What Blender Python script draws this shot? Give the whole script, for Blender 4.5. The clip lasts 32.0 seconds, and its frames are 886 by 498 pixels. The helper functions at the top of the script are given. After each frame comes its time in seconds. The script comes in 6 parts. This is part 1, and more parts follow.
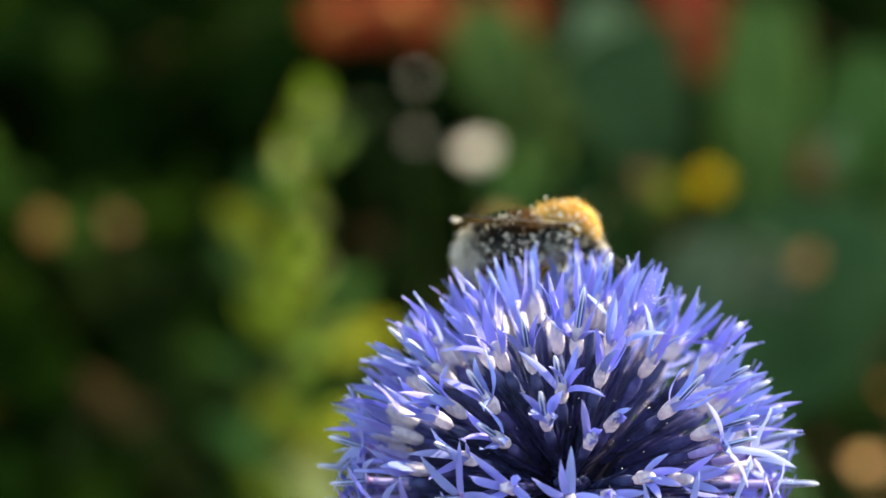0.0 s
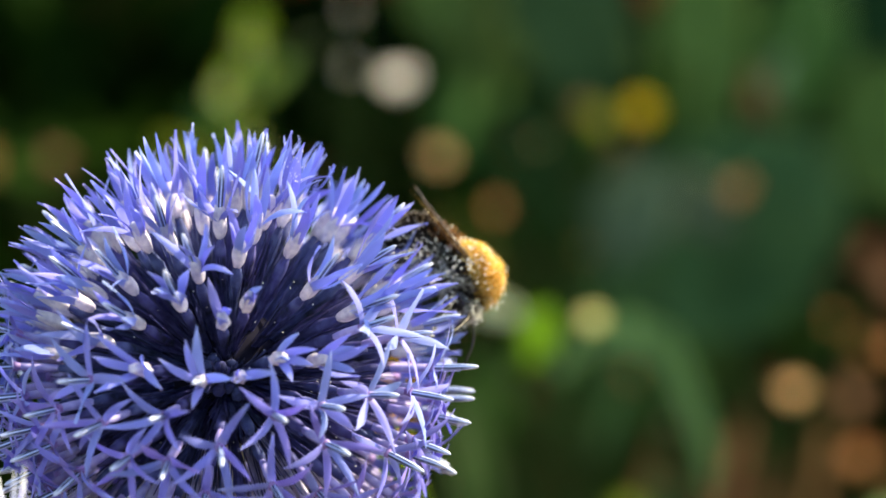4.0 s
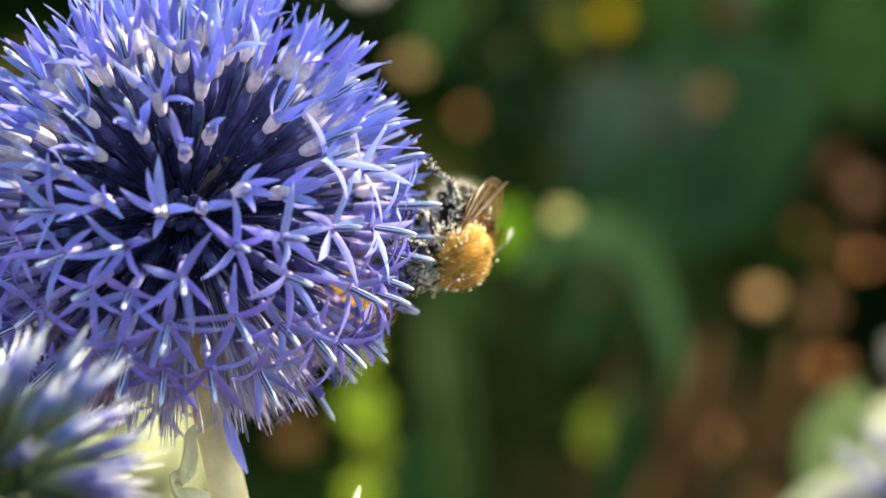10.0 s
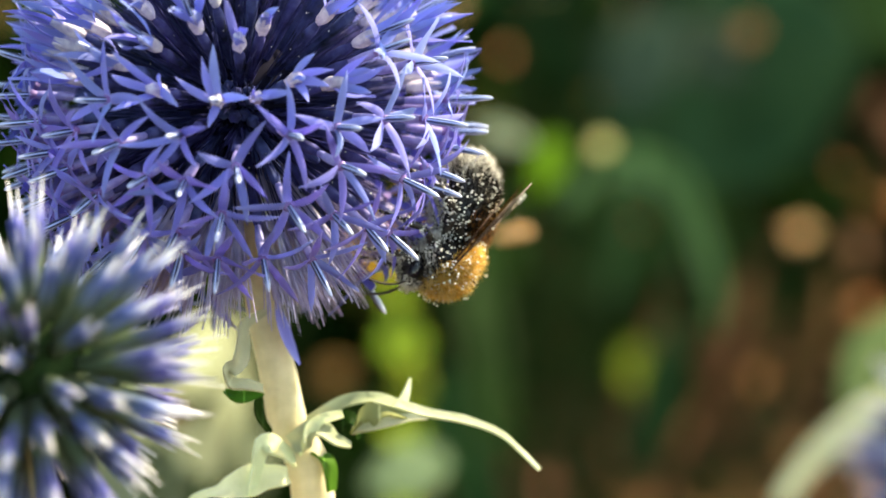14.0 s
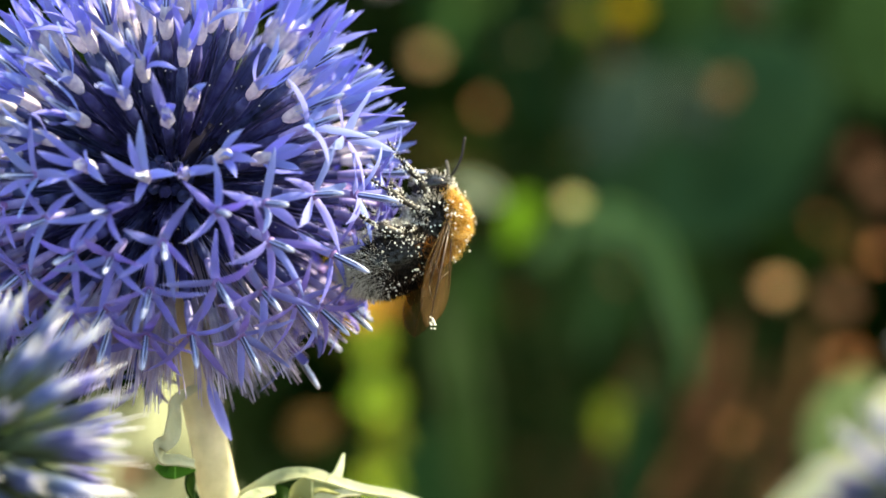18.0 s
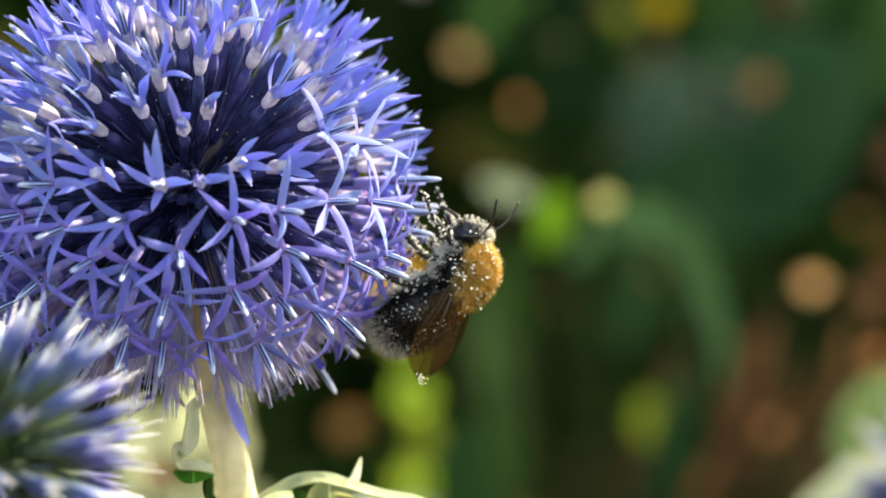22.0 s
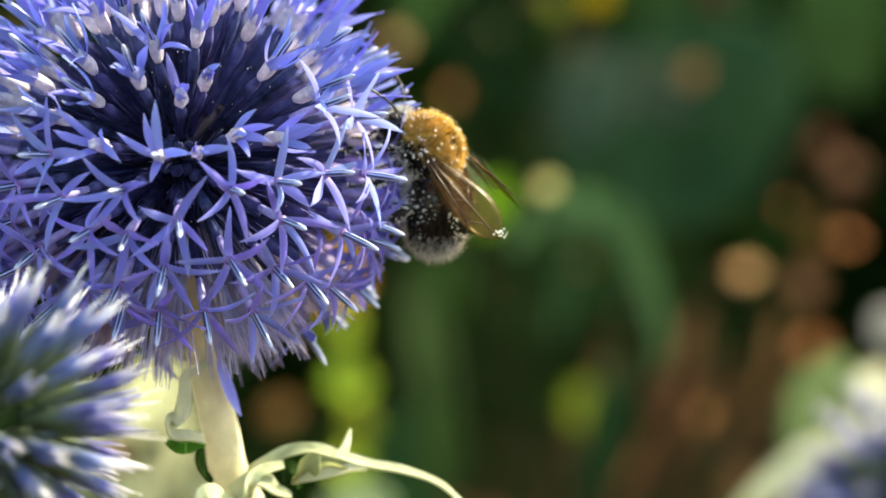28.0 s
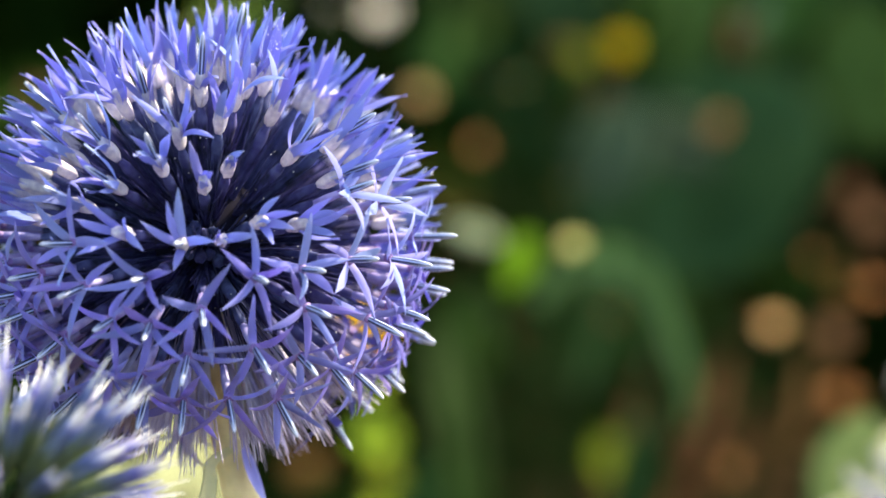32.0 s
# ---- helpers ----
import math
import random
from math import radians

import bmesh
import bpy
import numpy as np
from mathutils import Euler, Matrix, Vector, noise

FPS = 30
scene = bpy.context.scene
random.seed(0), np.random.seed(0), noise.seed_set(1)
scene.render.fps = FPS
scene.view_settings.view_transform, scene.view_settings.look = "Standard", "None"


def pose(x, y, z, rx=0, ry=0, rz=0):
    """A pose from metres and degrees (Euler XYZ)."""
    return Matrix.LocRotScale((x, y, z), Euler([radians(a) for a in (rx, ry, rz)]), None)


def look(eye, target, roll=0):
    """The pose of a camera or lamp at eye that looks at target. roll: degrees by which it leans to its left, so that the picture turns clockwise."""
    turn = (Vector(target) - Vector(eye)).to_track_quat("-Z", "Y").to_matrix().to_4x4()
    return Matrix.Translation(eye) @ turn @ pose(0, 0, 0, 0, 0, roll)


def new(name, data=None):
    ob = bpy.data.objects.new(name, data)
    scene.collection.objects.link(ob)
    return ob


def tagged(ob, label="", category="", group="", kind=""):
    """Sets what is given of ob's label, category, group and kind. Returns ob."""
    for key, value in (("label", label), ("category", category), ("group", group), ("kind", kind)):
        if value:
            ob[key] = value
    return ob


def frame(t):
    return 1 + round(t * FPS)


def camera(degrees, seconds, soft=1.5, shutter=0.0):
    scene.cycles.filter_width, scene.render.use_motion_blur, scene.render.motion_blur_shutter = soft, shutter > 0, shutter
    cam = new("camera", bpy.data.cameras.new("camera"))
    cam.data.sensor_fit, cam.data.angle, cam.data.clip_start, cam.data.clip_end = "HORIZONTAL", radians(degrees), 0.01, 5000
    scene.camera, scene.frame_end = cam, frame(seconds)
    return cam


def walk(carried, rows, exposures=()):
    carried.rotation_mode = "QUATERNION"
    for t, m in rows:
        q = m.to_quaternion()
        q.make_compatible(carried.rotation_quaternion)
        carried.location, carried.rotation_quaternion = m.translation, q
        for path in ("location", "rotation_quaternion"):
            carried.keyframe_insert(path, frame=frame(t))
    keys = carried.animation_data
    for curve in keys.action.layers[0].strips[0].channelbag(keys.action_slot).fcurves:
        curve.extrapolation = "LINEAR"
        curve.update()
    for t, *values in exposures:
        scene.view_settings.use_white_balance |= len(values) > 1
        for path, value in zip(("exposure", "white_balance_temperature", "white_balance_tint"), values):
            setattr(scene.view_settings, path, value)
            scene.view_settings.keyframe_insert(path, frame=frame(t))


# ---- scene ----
H = 0.62            # height of the big flower head
TILT = -15.0        # lean of the flower head towards the lens
LENS = 20.0

cam = camera(LENS, 32.0, soft=1.6)
cam.data.dof.use_dof = True
cam.data.dof.focus_distance = 0.199
cam.data.dof.aperture_fstop = 19.0
PATH = [
    (0.0, -0.0275, -0.1980, 0.6911, 75.797, -1.404, -4.449),
    (0.5, -0.0215, -0.1968, 0.6899, 75.588, -1.350, -4.017),
    (1.0, -0.0151, -0.1976, 0.6918, 75.160, -1.189, -3.431),
    (1.5, -0.0096, -0.1977, 0.6921, 75.308, -0.878, -3.328),
    (2.0, -0.0025, -0.1976, 0.6895, 75.337, -0.757, -3.634),
    (2.5, -0.0008, -0.1955, 0.6887, 74.854, -0.467, -3.879),
    (4.5, 0.0041, -0.1978, 0.6841, 74.311, -1.029, -4.300),
    (5.0, 0.0052, -0.1974, 0.6830, 73.784, -1.117, -4.270),
    (5.5, 0.0031, -0.1983, 0.6820, 73.360, -1.213, -4.137),
    (6.0, 0.0034, -0.1984, 0.6815, 73.094, -1.229, -4.613),
    (6.5, 0.0027, -0.1984, 0.6811, 73.055, -1.633, -4.833),
    (7.0, 0.0039, -0.1985, 0.6798, 72.905, -1.368, -5.024),
    (7.5, 0.0034, -0.1977, 0.6800, 72.597, -1.204, -4.785),
    (8.0, 0.0027, -0.1990, 0.6803, 73.125, -1.272, -4.619),
    (8.5, 0.0030, -0.1992, 0.6782, 72.845, -1.200, -4.598),
    (9.0, 0.0019, -0.1989, 0.6778, 72.598, -1.246, -4.531),
    (9.5, 0.0026, -0.1989, 0.6786, 72.655, -1.178, -4.929),
    (10.0, 0.0031, -0.1989, 0.6783, 72.900, -1.235, -4.785),
    (10.5, 0.0017, -0.1979, 0.6773, 72.691, -1.187, -4.729),
    (11.0, 0.0012, -0.1987, 0.6761, 72.585, -1.290, -4.618),
    (11.5, 0.0022, -0.1994, 0.6759, 72.379, -1.150, -4.617),
    (12.0, 0.0018, -0.1991, 0.6751, 72.305, -1.158, -4.447),
    (12.5, 0.0008, -0.2002, 0.6749, 72.143, -1.227, -4.385),
    (13.0, 0.0007, -0.2021, 0.6746, 72.121, -1.232, -4.509),
    (13.5, 0.0014, -0.2019, 0.6743, 71.889, -1.213, -4.443),
    (14.0, 0.0017, -0.2017, 0.6743, 71.752, -1.108, -3.977),
    (14.5, 0.0036, -0.2013, 0.6746, 71.469, -0.867, -3.623),
    (16.5, 0.0011, -0.1996, 0.6759, 72.217, -1.249, -3.637),
    (17.0, 0.0012, -0.2005, 0.6761, 72.766, -1.459, -3.614),
    (17.5, 0.0023, -0.2000, 0.6768, 72.997, -1.618, -4.354),
    (18.0, 0.0065, -0.2003, 0.6762, 72.833, -1.215, -4.163),
    (18.5, 0.0095, -0.2012, 0.6774, 72.800, -1.217, -3.949),
    (19.0, 0.0087, -0.1999, 0.6780, 72.610, -0.885, -3.538),
    (19.5, 0.0095, -0.2008, 0.6777, 72.721, -0.708, -3.190),
    (20.0, 0.0090, -0.2006, 0.6781, 72.770, -0.880, -3.436),
    (20.5, 0.0087, -0.1998, 0.6779, 72.783, -0.823, -3.393),
    (21.0, 0.0087, -0.2006, 0.6778, 72.710, -0.682, -3.318),
    (21.5, 0.0081, -0.2023, 0.6779, 72.747, -0.755, -3.293),
    (22.0, 0.0085, -0.2016, 0.6775, 72.719, -0.808, -3.307),
    (22.5, 0.0079, -0.2022, 0.6765, 72.700, -0.682, -3.378),
    (23.0, 0.0039, -0.2022, 0.6768, 72.625, -0.728, -3.393),
    (23.5, 0.0023, -0.2015, 0.6771, 72.552, -1.352, -3.775),
    (24.0, 0.0000, -0.2040, 0.6763, 72.553, -1.335, -4.433),
    (24.5, -0.0005, -0.2038, 0.6775, 72.372, -1.556, -4.397),
    (26.5, -0.0005, -0.2019, 0.6746, 72.371, -1.581, -4.907),
    (27.0, 0.0009, -0.2024, 0.6747, 72.339, -1.469, -4.998),
    (27.5, 0.0008, -0.2024, 0.6753, 72.281, -1.604, -5.096),
    (28.0, 0.0023, -0.2036, 0.6765, 72.556, -1.499, -5.064),
    (28.5, 0.0009, -0.2028, 0.6772, 72.857, -1.222, -4.534),
    (29.0, 0.0020, -0.2003, 0.6779, 73.199, -1.229, -4.063),
    (29.5, 0.0058, -0.1993, 0.6786, 73.364, -1.229, -4.267),
    (30.0, 0.0079, -0.2012, 0.6786, 73.693, -0.937, -4.307),
    (30.5, 0.0078, -0.2005, 0.6789, 73.654, -0.588, -4.444),
    (31.0, 0.0072, -0.2010, 0.6777, 73.688, -0.623, -4.434),
    (31.5, 0.0040, -0.2013, 0.6795, 73.294, -0.710, -4.395),
    (32.0, 0.0025, -0.2013, 0.6792, 73.558, -0.989, -4.600),
]
walk(cam, [(t, pose(x, y, z, rx, ry, rz)) for t, x, y, z, rx, ry, rz in PATH],
     exposures=[(0.0, 2.18, 9700, 1), (2.5, 2.12, 9600, 1), (5.0, 1.98, 9300, 1), (32.0, 1.98, 9300, 1)])

# ---------------------------------------------------------------- light
SUN_AZ, SUN_EL = 66.0, 42.0     # degrees from +y towards +x, and above the horizon
world = bpy.data.worlds.new("sky")
scene.world = world
world.use_nodes = True
wn = world.node_tree.nodes
sky = wn.new("ShaderNodeTexSky")
sky.sky_type = "NISHITA"
sky.sun_disc = False
sky.sun_elevation = radians(SUN_EL)
sky.sun_rotation = radians(SUN_AZ)
wn["Background"].inputs["Strength"].default_value = 0.15
world.node_tree.links.new(sky.outputs[0], wn["Background"].inputs["Color"])
sun_data = bpy.data.lights.new("sun", "SUN")
sun_data.energy, sun_data.angle, sun_data.color = 3.4, radians(0.53), (1.0, 0.95, 0.86)
sun = new("sun", sun_data)
SUN_DIR = Vector((math.sin(radians(SUN_AZ)) * math.cos(radians(SUN_EL)),
                  math.cos(radians(SUN_AZ)) * math.cos(radians(SUN_EL)), math.sin(radians(SUN_EL))))
sun.matrix_world = look(SUN_DIR * 5, (0, 0, 0))

# ---------------------------------------------------------------- materials
MM = 0.001


class Mat:
    """A small node-tree builder round one Principled shader."""

    def __init__(self, name, rough=0.6, **inputs):
        self.m = bpy.data.materials.new(name)
        self.m.use_nodes = True
        self.t = self.m.node_tree
        self.b = self.t.nodes["Principled BSDF"]
        self.b.inputs["Roughness"].default_value = rough
        for key, value in inputs.items():
            self.b.inputs[key.replace("_", " ")].default_value = value

    def add(self, kind, **props):
        n = self.t.nodes.new("ShaderNode" + kind)
        for key, value in props.items():
            n.inputs[key.replace("_", " ")].default_value = value
        return n

    def link(self, a, b):
        self.t.links.new(a, b)

    def coords(self, which="Object"):
        return self.add("TexCoord").outputs[which]

    def noise(self, scale, detail=4.0, which="Object"):
        n = self.add("TexNoise", Scale=scale, Detail=detail)
        self.link(self.coords(which), n.inputs["Vector"])
        return n.outputs["Fac"]

    def ramp(self, fac, stops):
        r = self.t.nodes.new("ShaderNodeValToRGB")
        self.link(fac, r.inputs[0])
        e = r.color_ramp.elements
        while len(e) < len(stops):
            e.new(0.5)
        for slot, (p, c) in zip(e, stops):
            slot.position, slot.color = p, (*c, 1)
        return r.outputs[0]

    def mix(self, fac, a, b, blend="MIX"):
        n = self.t.nodes.new("ShaderNodeMix")
        n.data_type, n.blend_type = "RGBA", blend
        for slot, v in ((0, fac), (6, a), (7, b)):
            if isinstance(v, (int, float)):
                n.inputs[slot].default_value = v
            elif isinstance(v, tuple):
                n.inputs[slot].default_value = (*v, 1)
            else:
                self.link(v, n.inputs[slot])
        return n.outputs[2]

    def vary(self, amount_h=0.03, amount_v=0.3):
        """Hue and value that differ from object to object."""
        info = self.add("ObjectInfo").outputs["Random"]
        h = self.add("MapRange", To_Min=0.5 - amount_h, To_Max=0.5 + amount_h)
        v = self.add("MapRange", To_Min=1 - amount_v, To_Max=1 + amount_v)
        self.link(info, h.inputs[0])
        w = self.add("TexWhiteNoise")
        w.noise_dimensions = "1D"
        self.link(info, w.inputs["W"])
        self.link(w.outputs["Value"], v.inputs[0])
        n = self.add("HueSaturation")
        self.link(h.outputs[0], n.inputs["Hue"])
        self.link(v.outputs[0], n.inputs["Value"])
        return n

    def island(self, stops):
        return self.ramp(self.add("NewGeometry").outputs["Random Per Island"], stops)

    def colour(self, c):
        if isinstance(c, tuple):
            self.b.inputs["Base Color"].default_value = (*c, 1)
        else:
            self.link(c, self.b.inputs["Base Color"])
        return self

    def bump(self, height, strength=0.3, distance=0.0001):
        n = self.add("Bump", Strength=strength, Distance=distance)
        self.link(height, n.inputs["Height"])
        self.link(n.outputs[0], self.b.inputs["Normal"])
        return self

    def glow_through(self, colour, share):
        """Light passes through the blade: a translucent share mixed in."""
        tr = self.add("BsdfTranslucent")
        if isinstance(colour, tuple):
            tr.inputs["Color"].default_value = (*colour, 1)
        else:
            self.link(colour, tr.inputs["Color"])
        mx = self.add("MixShader", Fac=share)
        out = self.t.nodes["Material Output"]
        self.link(self.b.outputs[0], mx.inputs[1])
        self.link(tr.outputs[0], mx.inputs[2])
        self.link(mx.outputs[0], out.inputs["Surface"])
        return self

    def split(self, which="Generated"):
        s = self.add("SeparateXYZ")
        self.link(self.coords(which), s.inputs[0])
        return s.outputs

    def math(self, op, a, b=0.0):
        n = self.add("Math")
        n.operation = op
        for slot, v in ((0, a), (1, b)):
            if isinstance(v, (int, float)):
                n.inputs[slot].default_value = v
            else:
                self.link(v, n.inputs[slot])
        return n.outputs[0]


def petal_material(name, deep, mid, pale):
    m = Mat(name, 0.62, Specular_IOR_Level=0.12)
    g = m.split()
    along = m.ramp(g[2], [(0.0, (0.50, 0.46, 0.80)), (0.2, mid), (0.7, mid), (1.0, pale)])
    edge = m.math("ABSOLUTE", m.math("SUBTRACT", g[0], 0.5))
    edged = m.mix(m.math("POWER", m.math("MULTIPLY", edge, 2.0), 6.0), along, pale)
    streak = m.add("TexNoise", Scale=1.0, Detail=3.0)
    mp = m.add("Mapping")
    mp.inputs["Scale"].default_value = (9000, 900, 350)
    m.link(m.coords("Object"), mp.inputs["Vector"])
    m.link(mp.outputs[0], streak.inputs["Vector"])
    veined = m.mix(m.math("MULTIPLY", streak.outputs["Fac"], 0.55), edged, deep)
    h = m.vary(0.018, 0.16)
    m.link(veined, h.inputs["Color"])
    m.colour(h.outputs[0]).bump(streak.outputs["Fac"], 0.25, 0.00006)
    return m.glow_through(h.outputs[0], 0.42).m


def leaf_material(name, dark, light, share=0.3, rough=0.45, scale=40, rib=0.02):
    m = Mat(name, rough, Specular_IOR_Level=0.03)
    f = m.noise(scale, 5)
    base = m.ramp(f, [(0.3, dark), (0.7, light)])
    g = m.split()
    off = m.math("ABSOLUTE", m.math("SUBTRACT", g[0], 0.5))
    ribbed = m.mix(m.math("LESS_THAN", off, rib), base, tuple(min(1, c * 1.6 + 0.02) for c in light))
    h = m.vary(0.02, 0.28)
    m.link(ribbed, h.inputs["Color"])
    m.colour(h.outputs[0]).bump(m.noise(scale * 6, 3), 0.35, 0.0008)
    return m.glow_through(h.outputs[0], share).m


def plain(name, stops, scale, rough=0.6, bump=0.3, dist=0.0001, share=0.0, **kw):
    m = Mat(name, rough, **kw)
    c = m.ramp(m.noise(scale, 5), stops)
    h = m.vary(0.015, 0.15)
    m.link(c, h.inputs["Color"])
    m.colour(h.outputs[0]).bump(m.noise(scale * 3, 4), bump, dist)
    return m.glow_through(h.outputs[0], share).m if share else m.m


def column_material():
    m = Mat("stamen_tube", 0.4)
    o = m.split("Object")
    ang = m.math("ARCTAN2", o[1], o[0])
    stripe = m.math("SINE", m.math("MULTIPLY", ang, 5.0))
    c = m.ramp(m.math("ADD", m.math("MULTIPLY", stripe, 0.5), 0.5), [(0.0, (0.006, 0.010, 0.05)), (0.42, (0.014, 0.024, 0.11)), (0.75, (0.22, 0.31, 0.64)), (0.95, (0.42, 0.52, 0.80))])
    g = m.split("Generated")
    tip = m.ramp(g[2], [(0.0, (0, 0, 0)), (0.70, (0.05,) * 3), (0.92, (0.65,) * 3)])
    c2 = m.mix(tip, c, (0.58, 0.63, 0.86))
    m.colour(c2)
    return m.m


PETAL = petal_material("petal_violet", (0.19, 0.22, 0.68), (0.31, 0.36, 0.80), (0.41, 0.47, 0.87))
# deeper copy for the head's lower half, its self-shade put into the colour
PETAL_SHADED = petal_material("petal_violet_shaded", (0.145, 0.145, 0.58), (0.255, 0.25, 0.73), (0.37, 0.385, 0.82))
TUBE = plain("floret_white_base", [(0.3, (0.50, 0.46, 0.64)), (0.7, (0.84, 0.79, 0.86))], 1800, 0.7, 0.6, 0.00015, 0.35, Specular_IOR_Level=0.1)
NECK = plain("floret_violet_neck", [(0.3, (0.20, 0.18, 0.52)), (0.7, (0.42, 0.38, 0.72))], 900, 0.6, 0.3, 0.0001, 0.2)
COLUMN = column_material()
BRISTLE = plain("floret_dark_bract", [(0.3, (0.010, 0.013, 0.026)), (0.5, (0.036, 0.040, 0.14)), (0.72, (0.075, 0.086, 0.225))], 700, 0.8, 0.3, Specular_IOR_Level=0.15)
BRISTLE_PALE = plain("floret_pale_bract", [(0.3, (0.36, 0.32, 0.60)), (0.7, (0.72, 0.68, 0.84))], 700, 0.7, 0.3, 0.0001, 0.45)
THROAT = plain("floret_pink_throat", [(0.3, (0.16, 0.08, 0.32)), (0.7, (0.30, 0.20, 0.50))], 900, 0.6)
# near-black: the deep shade inside the head is put into its colour
CORE = plain("flower_core_shaded", [(0.3, (0.004, 0.004, 0.010)), (0.7, (0.008, 0.009, 0.020))], 500, 0.9, Specular_IOR_Level=0.05)
POLLEN = plain("pollen", [(0.3, (0.76, 0.75, 0.68)), (0.7, (0.88, 0.88, 0.84))], 3000, 0.7, 0.2, 0.00003, 0.2)
STEM = plain("stem_felted", [(0.3, (0.56, 0.53, 0.33)), (0.7, (0.78, 0.73, 0.52))], 450, 0.8, 0.6, 0.0002, 0.35)
STEM_GREEN = plain("stem_green", [(0.3, (0.005, 0.018, 0.0035)), (0.7, (0.013, 0.034, 0.007))], 120, 0.7, 0.4, 0.0004, Specular_IOR_Level=0.1)


def bud_material(name, tip):
    """Spiny buds: dull green low down, a blue-violet waist, paler pointed tips; the bracts of one bud differ a little."""
    m = Mat(name, 0.7, Specular_IOR_Level=0.15)
    g = m.split()
    wob = m.math("ADD", g[2], m.math("MULTIPLY", m.math("SUBTRACT", m.noise(600, 3), 0.5), 0.16))
    low = m.island([(0.0, (0.06, 0.11, 0.035)), (0.6, (0.23, 0.31, 0.13)), (1.0, (0.13, 0.17, 0.13))])
    waist = m.island([(0.0, (0.28, 0.38, 0.17)), (0.66, (0.54, 0.60, 0.40)), (0.74, (0.12, 0.15, 0.50)), (1.0, (0.27, 0.30, 0.66))])
    c = m.mix(m.ramp(wob, [(0.46, (0,) * 3), (0.72, (1,) * 3)]), low, waist)
    # near-white tips: pale bracts plus the sun on them, put into the colour
    c = m.mix(m.ramp(wob, [(0.70, (0,) * 3), (0.88, (1,) * 3)]), c, tip)
    h = m.vary(0.02, 0.2)
    m.link(c, h.inputs["Color"])
    m.colour(h.outputs[0]).bump(m.noise(1200), 0.3, 0.0001)
    return m.glow_through(h.outputs[0], 0.45).m


BUD_BLUE = bud_material("thistle_bud", (0.88, 0.88, 0.91))
BUD_WHITE = bud_material("thistle_bud_white", (0.84, 0.84, 0.88))
# pale leaf brightened to near-white: direct sun on it is put into the colour
LEAF_PALE = leaf_material("leaf_felted_painted_sun", (0.60, 0.64, 0.42), (0.84, 0.86, 0.66), 0.45, 0.7, 260, rib=0.0)
# very dark green: shade among the plants is put into the colour
LEAF_SHADED = leaf_material("leaf_shaded_green", (0.0034, 0.016, 0.0044), (0.0074, 0.030, 0.009), 0.15, 0.6)
LEAF_SOFT = leaf_material("leaf_soft_green", (0.0358, 0.0853, 0.0193), (0.0633, 0.132, 0.0358), 0.3, 0.6)
# mid green, darkened in its colour for the same shade
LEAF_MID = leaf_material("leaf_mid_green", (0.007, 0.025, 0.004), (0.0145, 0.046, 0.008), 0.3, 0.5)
LEAF_TEAL = leaf_material("leaf_blue_green", (0.012, 0.036, 0.013), (0.034, 0.078, 0.031), 0.15, 0.6, 22, rib=0.0)
LEAF_ARCH = leaf_material("leaf_arching_green", (0.105, 0.18, 0.068), (0.165, 0.26, 0.105), 0.5, 0.6)
LEAF_LIME = leaf_material("leaf_lime_green", (0.075, 0.15, 0.006), (0.13, 0.24, 0.012), 0.45, 0.6)
LEAF_YG = leaf_material("leaf_bright_yellow_green", (0.27, 0.405, 0.0338), (0.459, 0.594, 0.081), 0.4, 0.6)
LEAF_FRESH = leaf_material("leaf_fresh_green", (0.0455, 0.143, 0.0156), (0.091, 0.234, 0.0325), 0.4, 0.5)
LEAF_GREY = leaf_material("leaf_grey_green", (0.09, 0.14, 0.075), (0.16, 0.23, 0.13), 0.3, 0.6)
# pale olive that carries the sun on the low leaves in its colour
LEAF_OLIVE = leaf_material("leaf_pale_olive", (0.23, 0.25, 0.145), (0.33, 0.35, 0.22), 0.4, 0.6)
LEAF_SAGE = leaf_material("leaf_sage_green", (0.33, 0.38, 0.24), (0.46, 0.51, 0.34), 0.4, 0.6)
# lighter grey-teal: sheen on the heart-shaped leaf, put into a colour
LEAF_SHEEN = leaf_material("leaf_sheen_grey_teal", (0.045, 0.078, 0.046), (0.080, 0.120, 0.074), 0.3, 0.6)
# brighter yellow-green copy: sunlight on the leaf is put into its colour
LEAF_SUN_PAINTED = leaf_material("leaf_yellow_painted_sun", (0.40, 0.43, 0.17), (0.60, 0.62, 0.32), 0.45, 0.6)
LEAF_YELLOW = leaf_material("floret_yellow_green", (0.133, 0.18, 0.0152), (0.266, 0.304, 0.0342), 0.3, 0.6)
RED = plain("petal_red", [(0.3, (0.13, 0.014, 0.007)), (0.7, (0.25, 0.034, 0.015))], 60, 0.6, 0.2, 0.0003, 0.3, Specular_IOR_Level=0.05)
YELLOW = plain("petal_yellow", [(0.3, (0.44, 0.28, 0.008)), (0.7, (0.66, 0.46, 0.03))], 60, 0.6, 0.2, 0.0003, 0.3, Specular_IOR_Level=0.05)
# bright pale yellow: a glint of light put into a colour
GLINT_YELLOW = plain("glint_pale_yellow", [(0.3, (0.60, 0.55, 0.20)), (0.7, (0.72, 0.68, 0.32))], 60, 0.5, 0.2, 0.0003, 0.3, Specular_IOR_Level=0.05)
PALE_ORANGE = plain("petal_orange", [(0.3, (0.75, 0.36, 0.05)), (0.7, (0.88, 0.52, 0.10))], 60, 0.6, 0.2, 0.0003, 0.35, Specular_IOR_Level=0.05)
